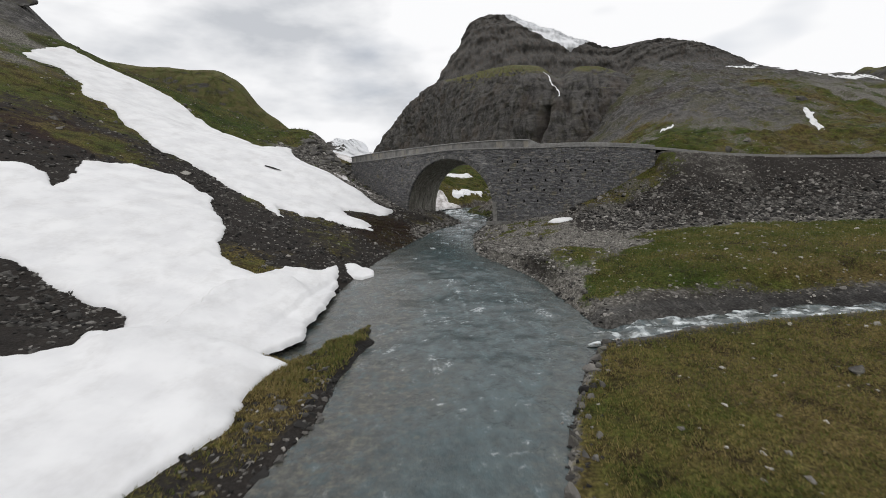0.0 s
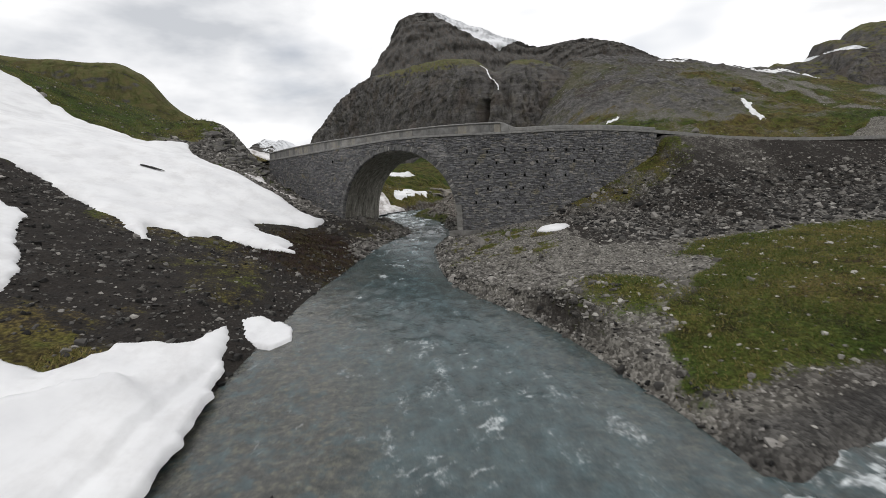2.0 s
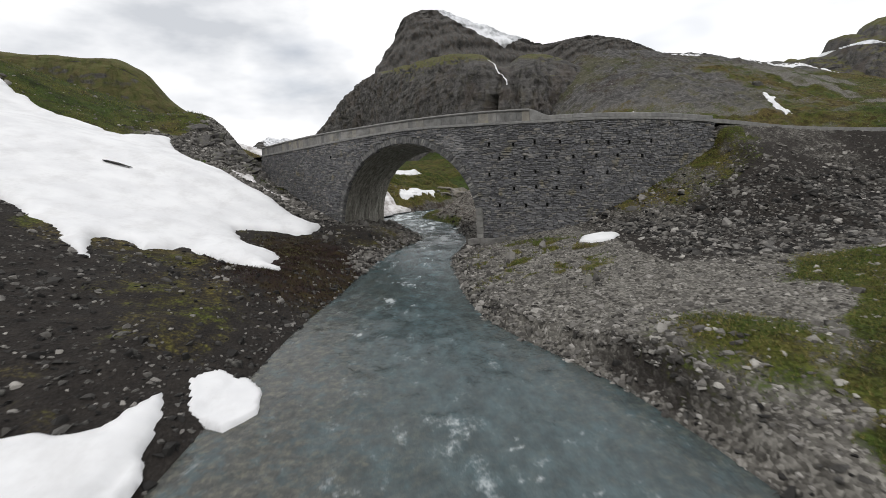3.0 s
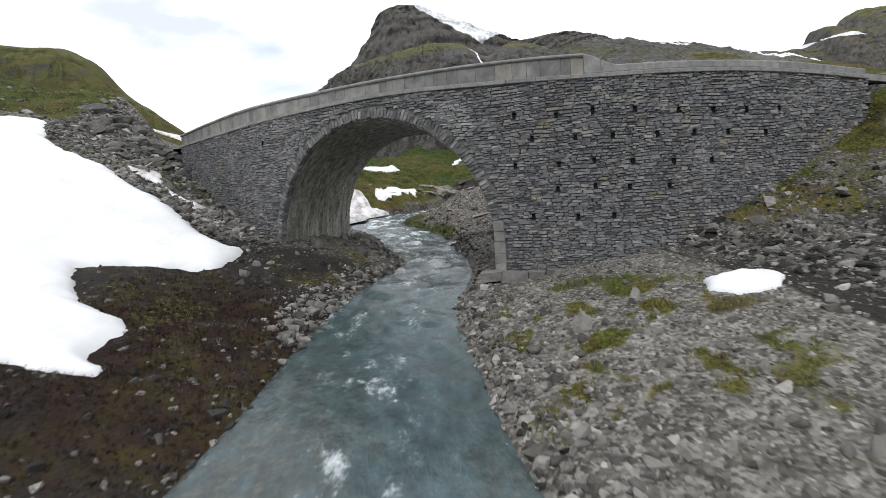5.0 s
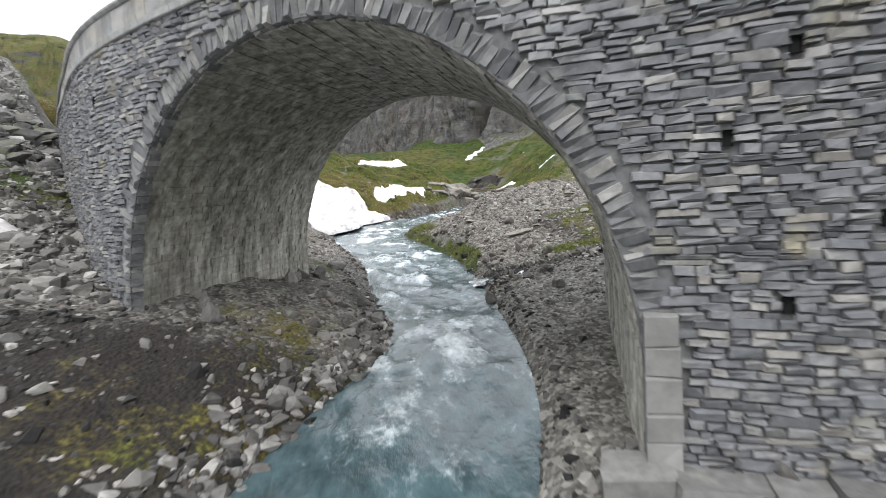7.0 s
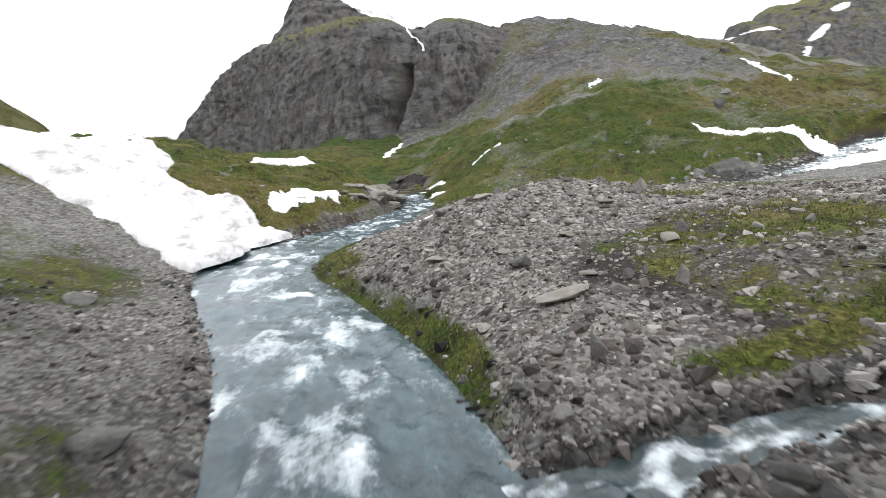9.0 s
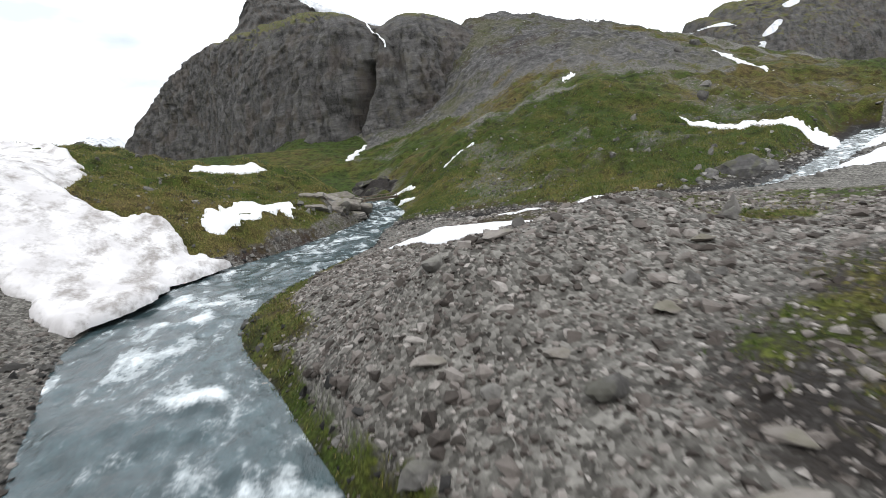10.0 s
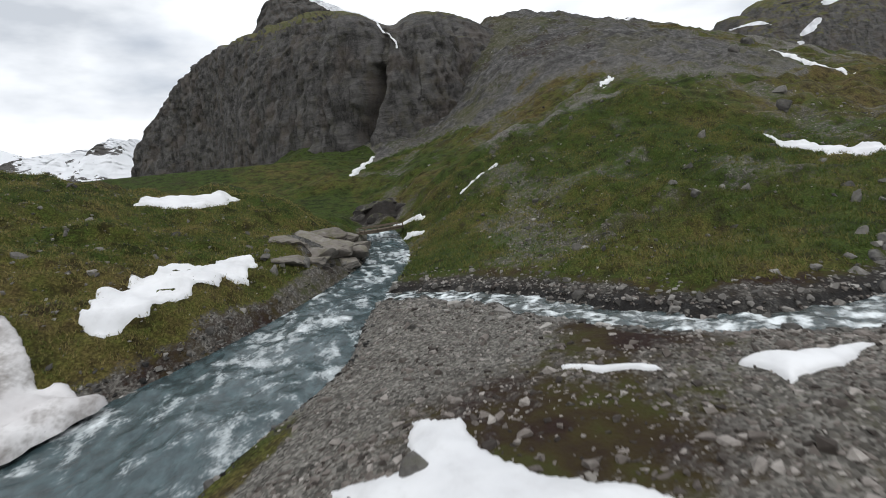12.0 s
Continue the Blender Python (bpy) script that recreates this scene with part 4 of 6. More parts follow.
def on_face(x, z):
    """Where a level line up the valley first meets a mountain."""
    hit = FACES.ray_cast(Vector((x, 90, z)), Vector((0, 1, 0)))[0]
    return hit.y if hit else 200.0


FACES = BVHTree.FromPolygons([v.co[:] for v in DOME.data.vertices], [p.vertices[:] for p in DOME.data.polygons])


def build_waterfall():
    """White water down the cleft's upper part."""
    rnd = random.Random(8)
    n, m = 70, 7
    v = []
    for i in range(n):
        t = i / (n - 1)
        z = 54.5 - 14.5 * t
        cx = 44.0 + 1.5 * t + 0.7 * math.sin(t * 9.0) * (1 - 0.4 * t)
        w = (0.10 + 0.16 * abs(math.sin(t * 17)) + 0.12 * rnd.random()) * (0.6 if t < 0.25 else 1.0)
        y = min(on_face(cx + k * 0.5, z) for k in (-1, 0, 1))
        for j in range(m):
            u = j / (m - 1) * 2 - 1
            v.append((cx + u * w + 0.05 * rnd.uniform(-1, 1), y - 0.35 * math.cos(u * 1.4), z))
    me = mesh_from("waterfall", np.array(v), grid_faces(n, m), SNOW, True)
    tagged(new("waterfall", me), "thin white waterfall down the dark cliff", "waterfall", kind="structure")


build_waterfall()


# ---- snow ----
SNOW_LINES = []


def snow_patch(line, thick, cell, label, material=SNOW, lumps=0.05, ragged=0.3, seed=0, floor=None, edge=0.7, lip=None):
    SNOW_LINES.append(line)
    pts = np.array(line, float)
    lo, hi = pts.min(0) - 1, pts.max(0) + 1
    xs, ys = np.arange(lo[0], hi[0], cell), np.arange(lo[1], hi[1], cell)
    X, Y = np.meshgrid(xs, ys, indexing="ij")
    wx = X + ragged * fbm(X / 1.6, Y / 1.6, 4, 400 + seed)
    wy = Y + ragged * fbm(X / 1.6 + 40, Y / 1.6, 4, 407 + seed)
    d = polygon_depth(wx, wy, line)
    g = land(X, Y)
    if floor is not None:
        g = np.maximum(g, floor(X, Y))
    h = thick * np.sqrt(np.clip(d / edge, 0, 1)) + 0.5 * thick * np.clip(d / 4, 0, 1)
    sm = land(X, Y, False)
    if floor is not None:
        sm = np.maximum(sm, floor(X, Y))
    blend = step(0, 1.5, d)
    Z = g + (sm - g) * blend + 0.03 + h + lumps * fbm(X / 1.1, Y / 1.1, 4, 420 + seed) * step(0, 1, d) + 0.10 * fbm(X / 5, Y / 5, 2, 430 + seed) * step(0, 2, d)
    if lip:
        far, passed, side = along(X + 0.15 * fbm(X / 0.8, Y / 0.8, 3, 440), Y, lip)
        Z = Z + 0.42 * step(-0.10, 0.10, side * far) * np.exp(-far / 1.3) * step(0, 1, d) * step(0, 0.5, passed) * step(len(lip) - 1, len(lip) - 1.6, passed)
    Z = np.where(d > 0, np.maximum(Z, g + 0.03), g - 0.12)
    ok = d > -cell * 0.2
    keep = ok[:-1, :-1] & ok[1:, :-1] & ok[1:, 1:] & ok[:-1, 1:]
    keep |= (d[:-1, :-1] > 0) | (d[1:, :-1] > 0) | (d[1:, 1:] > 0) | (d[:-1, 1:] > 0)
    gx, gy = np.gradient(d, cell)
    pull = np.where(d < 0, np.clip(-d, 0, 1.5 * cell), 0) / np.maximum(np.hypot(gx, gy), 0.3)
    X, Y = X + gx * pull, Y + gy * pull
    f = grid_faces(len(xs), len(ys), keep)
    if not len(f):
        return
    v, f, _ = compact(np.stack([X, Y, Z], -1).reshape(-1, 3), f)
    ob = new("snow_patch", mesh_from("snow_patch", v, f, material, True))
    return tagged(ob, label, "snow", group="snow patches in the valley")


water_floor = lambda x, y: river_level(y) + 0.32
snow_patch([(-27, 29), (-25.1, 30.8), (-22.4, 29.1), (-24.9, 34.9), (-23.5, 38.5), (-20.8, 39.3), (-17.0, 36.4), (-14.7, 32.1), (-13.2, 30.2), (-12.6, 27.4), (-10.8, 25.0),
            (-9.6, 24.7), (-9.0, 25.6), (-8.4, 26.7), (-7.0, 27.6), (-6.5, 29.6), (-6.1, 28.6), (-5.9, 27.4), (-5.8, 25.6), (-5.9, 23.4), (-5.8, 21.2), (-5.8, 19.0), (-6.0, 17.8), (-6.5, 16.9), (-6.0, 16.4), (-5.5, 16.1), (-5.5, 14.1), (-5.6, 12.7), (-5.7, 11.4), (-6.1, 10.0), (-6.3, 8.4), (-7.2, 2), (-16, 2), (-15, 9),
            (-12.9, 13.4), (-11.8, 15.0), (-11.8, 16.2), (-10.8, 16.4), (-12.1, 18.2), (-13.9, 18.8), (-15.5, 19.6), (-19, 20.6), (-27, 22)],
           0.2, 0.12, "broad bank of old snow sloping down to the river", seed=1, ragged=0.26, lumps=0.02, floor=water_floor, lip=[(-7.4, 25.2), (-8.5, 23.7), (-9.8, 22.0), (-10.0, 19.0), (-9.9, 16.8), (-10.2, 15.3), (-11.2, 14.0)])
snow_patch([(-49.8, 69.2), (-45.5, 68.6), (-41.6, 68.7), (-36.6, 68.4), (-33.2, 66.6), (-30.0, 64.3), (-27.0, 63.0), (-22.8, 62.6), (-21.2, 65.2), (-19.6, 65.4), (-16.9, 61.0), (-12.6, 57.2), (-8.6, 54.0), (-5.0, 50.9), (-6.0, 48.5), (-9.3, 47.6),
            (-8.6, 45.2), (-6.2, 42.6), (-6.0, 40.4), (-8.3, 40.6), (-10.2, 42.0), (-11.0, 40.0), (-13.1, 40.4), (-12.3, 36.8), (-14.7, 40.0), (-18.3, 42.2), (-22.1, 44.4), (-25.8, 44.9), (-29.6, 48.8), (-33.4, 52.2), (-36.8, 53.0), (-41.0, 57.6), (-44.6, 60.4), (-46.4, 57.0), (-49, 62)],
           0.28, 0.26, "long tongue of old snow down the dark valley side", seed=2, ragged=0.35, lumps=0.025)
snow_patch([(-6.3, 30.3), (-5.8, 31.2), (-5.0, 31.1), (-4.4, 30.2), (-4.3, 29.2), (-5.0, 28.6), (-5.8, 29.2)], 0.06, 0.09, "small hump of snow at the water's edge", seed=3, ragged=0.08, floor=lambda x, y: river_level(y) + 0.12, edge=0.8)
snow_patch([(8.5, 40.6), (8.9, 41.2), (9.6, 41.3), (10.4, 40.8), (10.5, 40.2), (9.6, 39.7), (8.8, 39.8)], 0.16, 0.08, "small leftover snow patch on the gravel", seed=4, ragged=0.15, edge=0.4)
snow_patch([(-30, 100), (-22, 112), (-14, 124), (-11, 120), (-8.9, 116), (-5.6, 104.3), (-5.8, 98.6), (-3.0, 96.4), (-0.6, 96.4), (0.9, 95.0), (1.1, 94.0), (3.2, 93.9), (2.1, 91.4), (0.5, 88.4), (-0.7, 84.8), (-1.7, 82.0),
            (-3.0, 83.0), (-4.1, 86.0), (-7.4, 88.8), (-14, 91), (-24, 94)], 0.55, 0.2, "thick dirty snowbank overhanging the river", DIRTY_SNOW, lumps=0.11, seed=5, ragged=0.45, floor=water_floor)
snow_patch([(1.6, 97.0), (2.3, 100.0), (3.6, 103.6), (6.2, 107.6), (8.6, 108.6), (8.7, 105.6), (6.0, 101.0), (4.0, 98.0), (2.6, 96.6)], 0.2, 0.14, "elongated snow patch on the turf slope", seed=6, ragged=0.35)
snow_patch([(-0.4, 119.6), (1.2, 122.8), (7.6, 124.2), (6.2, 121.6), (3.2, 118.9)], 0.3, 0.16, "thin snow strip on the grassy knoll", seed=7, ragged=0.3)
snow_patch([(9.9, 82.2), (11.2, 81.7), (12.1, 83.8), (12.9, 82.7), (12.6, 81.2), (13.2, 80.0), (14.2, 79.3), (14.8, 77.6), (14.8, 75.1), (14.3, 74.2), (13.5, 73.7), (13.0, 72.8), (12.6, 73.1), (12.2, 73.9), (11.9, 74.8), (11.5, 74.7), (11.1, 75.3), (11.2, 76.1), (11.0, 77.0), (10.6, 78.4), (10.5, 79.9)],
           0.09, 0.1, "melting snow patch lying on the rubble bar", seed=8, ragged=0.18, lumps=0.03, edge=0.5)
snow_patch([(16.2, 83.9), (17.0, 83.0), (17.7, 82.15), (17.6, 81.85), (16.9, 82.55), (16.1, 83.6)], 0.08, 0.07, "thin snow strip on the rubble bar", seed=18, ragged=0.1, edge=0.3)
snow_patch([(19.1, 81.0), (20.2, 80.6), (22.3, 80.2), (20.6, 79.6), (19.0, 79.4)], 0.16, 0.1, "small snow patch beside the upper stream", seed=9, ragged=0.2, edge=0.4)
snow_patch([(54.3, 107.6), (54.6, 101.5), (55.2, 96.2), (60.5, 94.2), (58.4, 90.6), (62.3, 88.8), (69.6, 91.0), (76, 88), (67, 82), (50, 79.4), (46, 79.3), (41.7, 79.9), (38.7, 80.8), (40.1, 82.4), (44.4, 82.7), (47.8, 82.1), (51.2, 84.4), (50.4, 85.2), (54.4, 88.9), (55.4, 92.6), (52.2, 95.1), (52.4, 102.1)], 0.12, 0.25, "winding snowfield along the stream's upper course", seed=10, ragged=0.3)
snow_patch([(101.5, 142.0), (102.8, 140.8), (97.0, 130.0), (93.2, 122.2), (92.0, 122.6), (95.2, 130.4)], 0.2, 0.3, "narrow snow streak on the scree hillside", seed=11, ragged=0.5)
snow_patch([(25.2, 164), (29.3, 173.6), (33.6, 181), (34.3, 180.5), (30.3, 172.6), (26.1, 163.6)], 0.25, 0.3, "snow tongue in the gully below the cliff", seed=12, ragged=0.4)
snow_patch([(29.8, 123.4), (31.4, 121.4), (34.0, 122.0), (34.2, 122.3), (31.7, 121.9), (30.3, 123.5)], 0.14, 0.12, "narrow snow tongue beside the grassy spur", seed=13, ragged=0.1, edge=0.3)
snow_patch([(59.5, 136.7), (66.7, 142.6), (64.2, 139.0), (58.4, 134.4)], 0.2, 0.25, "tiny snow remnant on the hillside", seed=14, ragged=0.2)
snow_patch([(24.1, 133.3), (25.0, 130.8), (25.9, 125.9), (26.5, 125.9), (25.8, 130.9), (24.7, 133.5)], 0.16, 0.12, "snow remnant beside the plank bridge", seed=15, ragged=0.12, edge=0.3)
snow_patch([(23.7, 126.8), (23.9, 124.2), (24.8, 122.4), (25.4, 122.8), (24.7, 124.6), (24.3, 126.6)], 0.16, 0.12, "snow remnant on the stream bank", seed=16, ragged=0.12, edge=0.3)
snow_patch([(-12.9, 61.6), (-12.3, 62.4), (-11.2, 60.8), (-10.6, 58.8), (-9.0, 57.3), (-7.5, 56.1), (-8.3, 55.7), (-10.0, 57.6), (-11.4, 59.4)], 0.14, 0.1, "dirty crumbling ice strip on rubble beside the bridge", DIRTY_SNOW, lumps=0.14, seed=17, ragged=0.5)
for k, line in enumerate(([(118, 208), (121, 213), (131, 213), (132, 209)], [(138, 212), (141, 216), (147, 216), (146, 212)], [(152, 212), (154, 215), (159, 214), (157, 211)], [(71, 202), (72, 206), (74.5, 204), (73, 201)], [(162, 213), (172, 217), (190, 218), (205, 214), (188, 213), (172, 211)])):
    snow_patch(line, 0.3, 0.4, "thin snow strip below the skyline", seed=30 + k, ragged=1.2)


# ---- the stone bridge ----
FACE = ROAD[2:10]
FACE_PTS = np.array([p[:2] for p in FACE], float)
FACE_S = np.concatenate([[0], np.cumsum(np.hypot(*np.diff(FACE_PTS, axis=0).T))])
ACROSS = np.array((2.8, 6.75))          # the way through the vault, one deck's width
WALL_END = FACE_S[-1]
S_LEFT = FACE_S[2]                       # the arch's two feet
S_RIGHT = FACE_S[4]
MID, SPAN = (S_LEFT + S_RIGHT) / 2, (S_RIGHT - S_LEFT) / 2
SPRING = 1.5
CORDON = [(0, 8.2), (6, 7.95), (15, 7.66), (22, 7.68), (26.5, 7.42), (30, 7.22), (33, 7.18), (36, 7.08), (38.6, 6.94), (WALL_END, 6.72)]
RAIL = [(0, 8.95), (9, 8.65), (16, 8.36), (22, 8.30), (26.5, 8.16), (29.6, 7.98)]


def face_at(s):
    return np.array([curve(s, list(zip(FACE_S, FACE_PTS[:, 0]))), curve(s, list(zip(FACE_S, FACE_PTS[:, 1])))])


def face_turn(s):
    a, b = face_at(s - 0.05), face_at(s + 0.05)
    return math.atan2(b[1] - a[1], b[0] - a[0])


def at(s, z, b=0.0, proud=0.0):
    """A point of the bridge: along the face, up, through the deck, out of the wall."""
    p = face_at(s) + ACROSS * b
    a = face_turn(s)
    lean = 0.05 * (z - 7.0) * (1 - b)
    out = proud - lean
    return (p[0] + math.sin(a) * out, p[1] - math.cos(a) * out, z)


def face_pose(s, z, proud=0.0, turn=0.0):
    return Matrix.Translation(at(s, z, 0, proud)) @ Matrix.Rotation(face_turn(s), 4, "Z") @ Matrix.Rotation(turn, 4, "Y")


def intrados(s):
    q = 1 - ((s - MID) / SPAN) ** 2
    return SPRING + SPAN * math.sqrt(q) if q > 0 else None


def arch_point(angle, radius):
    return MID + radius * math.cos(angle), SPRING + radius * math.sin(angle)


def unit_stone(name, material, seed, bevel=0.16, wild=0.03):
    """A rough-edged block, 1 x 1 x 1, its face to the front (-y) and its middle at the origin."""
    rnd = random.Random(seed)
    j = lambda k: rnd.uniform(-k, k)
    out, inn = 0.5, 0.5 - bevel * 0.5
    v = []
    for y, r in ((0.5, out), (-0.25, out), (-0.5, inn)):
        for sx, sz in ((-1, -1), (1, -1), (1, 1), (-1, 1)):
            v.append((sx * r + j(wild), y + (j(0.2) if y == -0.5 else 0), sz * r + j(wild * 1.3)))
    f = [(8, 9, 10, 11)]
    for k in range(4):
        n = (k + 1) % 4
        f += [(4 + k, 4 + n, 8 + n, 8 + k), (k, n, 4 + n, 4 + k)]
    return mesh_from(name, np.array(v), f, material)


def courses():
    """The rubble of the downstream face: middle along and up, length, height of each stone."""
    rnd = random.Random(7)
    z = -0.3
    while z < 8.2:
        h = rnd.uniform(0.065, 0.145)
        s = rnd.uniform(-0.3, 0)
        while s < WALL_END:
            l = rnd.uniform(0.13, 0.38) * (0.8 + h * 2) * (1.5 if rnd.random() < 0.2 else 1)
            m = s + l / 2
            top = float(curve(np.array([m]), CORDON)[0]) - 0.10
            q = math.hypot(m - MID, max(z + h / 2 - SPRING, 0))
            in_arch = abs(m - MID) < SPAN + 0.50 and q < SPAN + 0.46 and (z + h / 2 > SPRING or abs(m - MID) < SPAN + 0.36)
            if z + h / 2 < top and not in_arch and 0 <= m <= WALL_END:
                wob = 0.06 * math.sin(m * 0.9 + z) + 0.04 * math.sin(m * 2.3 - z * 2)
                if h > 0.115 and rnd.random() < 0.4:
                    k = rnd.uniform(0.35, 0.6)
                    yield m + rnd.uniform(-0.03, 0.03), z + h * k / 2 + wob, l * rnd.uniform(0.9, 1.05), h * k * 0.92
                    yield m + rnd.uniform(-0.03, 0.03), z + h * (1 + k) / 2 + wob, l * rnd.uniform(0.85, 1.05), h * (1 - k) * 0.92
                else:
                    yield m, z + h / 2 + wob + rnd.uniform(-0.012, 0.012), l, h * rnd.uniform(0.78, 1.12)
            s += l + 0.011
        z += h + 0.008


def build_bridge():
    bridge = tagged(new("stone_bridge"), "old grey rubble-stone arch bridge over the river", "bridge")
    # core: both faces, the deck and the vault behind the stones
    ss = sorted(set(np.linspace(0, WALL_END, 90)) | set(MID + SPAN * np.cos(np.linspace(0, np.pi, 49))) | {S_LEFT + 1e-3, S_RIGHT - 1e-3})
    v, f = [], []
    for s in ss:
        low = intrados(s)
        top = float(curve(np.array([s]), CORDON)[0])
        low = -1.2 if low is None or s <= S_LEFT or s >= S_RIGHT else low + 0.03
        for b in (0, 1):
            for z in (low, top):
                v.append(at(s, z, b))
    for i in range(len(ss) - 1):
        a, c = 4 * i, 4 * i + 4
        f += [(a, c, c + 1, a + 1), (a + 2, a + 3, c + 3, c + 2), (a + 1, c + 1, c + 3, a + 3), (a, a + 2, c + 2, c)]
    n = 4 * len(ss) - 4
    f += [(0, 1, 3, 2), (n, n + 2, n + 3, n + 1)]
    part("core", mesh_from("core", np.array(v), f, MORTAR), bridge, "grey mortar core between the stones")
    # vault lining: courses of blocks along the barrel
    rnd = random.Random(3)
    v, f = [], []

    def slab(c):
        k = len(v)
        v.extend(c)
        f.extend([(k, k + 1, k + 2, k + 3), (k + 4, k + 7, k + 6, k + 5)] + [(k + i, k + 4 + i, k + 4 + (i + 1) % 4, k + (i + 1) % 4) for i in range(4)])
    rows = 88
    for r in range(-8, rows + 8):
        if 0 <= r < rows:
            a0, a1 = np.pi * r / rows + 0.0006, np.pi * (r + 1) / rows - 0.0006
            pts = lambda d: [(MID + (SPAN - d) * math.cos(a), SPRING + (SPAN - d) * math.sin(a)) for a in (a0, a1)]
        else:
            k = -r - 1 if r < 0 else r - rows
            za, zb = SPRING - 0.34 * k - 0.004, SPRING - 0.34 * (k + 1) + 0.004
            sgn = 1 if r < 0 else -1
            pts = lambda d, za=za, zb=zb, sgn=sgn: [(MID + sgn * (SPAN - d), za), (MID + sgn * (SPAN - d), zb)]
        b = 0.018
        while b < 1:
            l = rnd.uniform(0.04, 0.13)
            b1 = min(b + l, 1.0)
            d = rnd.uniform(0.0, 0.035)
            (sa, za), (sb, zb) = pts(d)
            (ta, wa), (tb, wb) = pts(-0.12)
            g = 0.0016
            slab([at(sa, za, b + g), at(sb, zb, b + g), at(sb, zb, b1 - g), at(sa, za, b1 - g), at(ta, wa, b + g), at(tb, wb, b + g), at(tb, wb, b1 - g), at(ta, wa, b1 - g)])
            b = b1
    tagged(part("vault_lining", mesh_from("vault_lining", np.array(v), f, VAULT), bridge, "pale streaked stone blocks lining the vault"), kind="stuff")
    # ring of wedge stones
    for r in range(111):
        a = math.pi * (r + 0.5) / 111
        wide = math.pi * (SPAN + 0.28) / 111 * rnd.uniform(0.88, 1.02)
        deep = rnd.uniform(0.32, 0.5)
        s, z = arch_point(a, SPAN + deep / 2 + 0.005)
        m = face_pose(s, z, rnd.uniform(-0.125, -0.105), math.pi / 2 - a)
        part("voussoir", VOUSSOIRS[rnd.randrange(4)], bridge, m=m @ Matrix.Diagonal((wide, 0.30, deep, 1)))
    # jamb stones under the ring
    for sgn in (-1, 1):
        z = SPRING + (0.9 if sgn > 0 else 0)
        while z > -0.2:
            h = rnd.uniform(0.30, 0.46)
            w = rnd.uniform(0.34, 0.44) if sgn < 0 else 0.38 + 0.05 * rnd.random()
            m = face_pose(MID + sgn * (SPAN + w / 2), z - h / 2, 0.02)
            part("jamb_stone", (PALE_JAMBS if sgn > 0 else JAMBS)[rnd.randrange(3)], bridge, m=m @ Matrix.Diagonal((w, 0.32, h - 0.015, 1)))
            z -= h
    # cordon, parapet and coping: pieces that follow the wall's line
    def piece(name, s0, s1, low, high, out, inn, material, soft=0.02):
        v = []
        for s in (s0 + 0.006, (s0 + s1) / 2, s1 - 0.006):
            lo, hi = low(s), high(s)
            v += [at(s, lo, 0, inn), at(s, lo, 0, out - soft), at(s, lo + soft, 0, out), at(s, hi - soft, 0, out), at(s, hi, 0, out - soft), at(s, hi, 0, inn)]
        f = [(6 * r + k, 6 * r + (k + 1) % 6, 6 * r + 6 + (k + 1) % 6, 6 * r + 6 + k) for r in (0, 1) for k in range(6)]
        f += [tuple(range(6)), tuple(range(17, 11, -1))]
        part(name, mesh_from(name, np.array(v), f, material), bridge)

    def run(name, s0, s1, lo, hi, low, high, out, inn, material, soft=0.02):
        s = s0
        while s < s1 - 0.02:
            e = min(s + rnd.uniform(lo, hi), s1)
            e = s1 if s1 - e < 0.25 else e
            piece(name, s, e, low, high, out + rnd.uniform(-0.006, 0.006), inn, material, soft)
            s = e
    cord = lambda s: float(curve(np.array([s]), CORDON)[0])
    rail = lambda s: float(curve(np.array([s]), RAIL)[0])
    run("cordon_stone", 0, WALL_END, 0.8, 1.3, lambda s: cord(s) - 0.12, lambda s: cord(s) + 0.03, 0.13, -0.35, COPING)
    run("parapet_stone", 0, 29.5, 0.3, 0.75, lambda s: cord(s) + 0.031, lambda s: rail(s) - 0.13, -0.02, -0.36, PARAPET_STONE, 0.012)
    run("coping_stone", 0, 29.5, 0.9, 1.4, lambda s: rail(s) - 0.129, rail, 0.06, -0.42, COPING, 0.045)
    drop = lambda s: rail(29.5) + (cord(30.6) + 0.30 - rail(29.5)) * float(step(29.4, 30.7, s))
    run("ramp_stone", 29.5, 30.6, 0.5, 0.6, lambda s: cord(s) + 0.031, drop, 0.03, -0.40, COPING, 0.035)
    run("kerb_stone", 30.6, WALL_END, 0.9, 1.4, lambda s: cord(s) + 0.031, lambda s: cord(s) + 0.30, 0.03, -0.40, COPING, 0.035)
    steps_ = np.linspace(0, 29.9, 60)
    # footing of flat blocks along the wall's base
    s = S_RIGHT - 0.5
    while s < S_RIGHT + 4.6:
        l = rnd.uniform(0.5, 0.95)
        zf = 0.62 - 0.03 * (s - S_RIGHT)
        part("footing_stone", JAMBS[rnd.randrange(3)], bridge, m=face_pose(s + l / 2, zf - 0.25, 0.16 + rnd.uniform(-0.12, 0.12), rnd.uniform(-0.09, 0.09)) @ Matrix.Diagonal((l + 0.02, 0.7, rnd.uniform(0.36, 0.56), 1)))
        s += l
    # the upstream parapet
    v, f = [], []
    for s in steps_:
        lo, hi = float(curve(np.array([s]), CORDON)[0]), float(curve(np.array([s]), RAIL)[0])
        for b in (0.94, 1.0):
            for z in (lo - 0.02, hi):
                v.append(at(s, z, b))
    for i in range(len(steps_) - 1):
        a, c = 4 * i, 4 * i + 4
        f += [(a, c, c + 1, a + 1), (a + 2, a + 3, c + 3, c + 2), (a + 1, c + 1, c + 3, a + 3)]
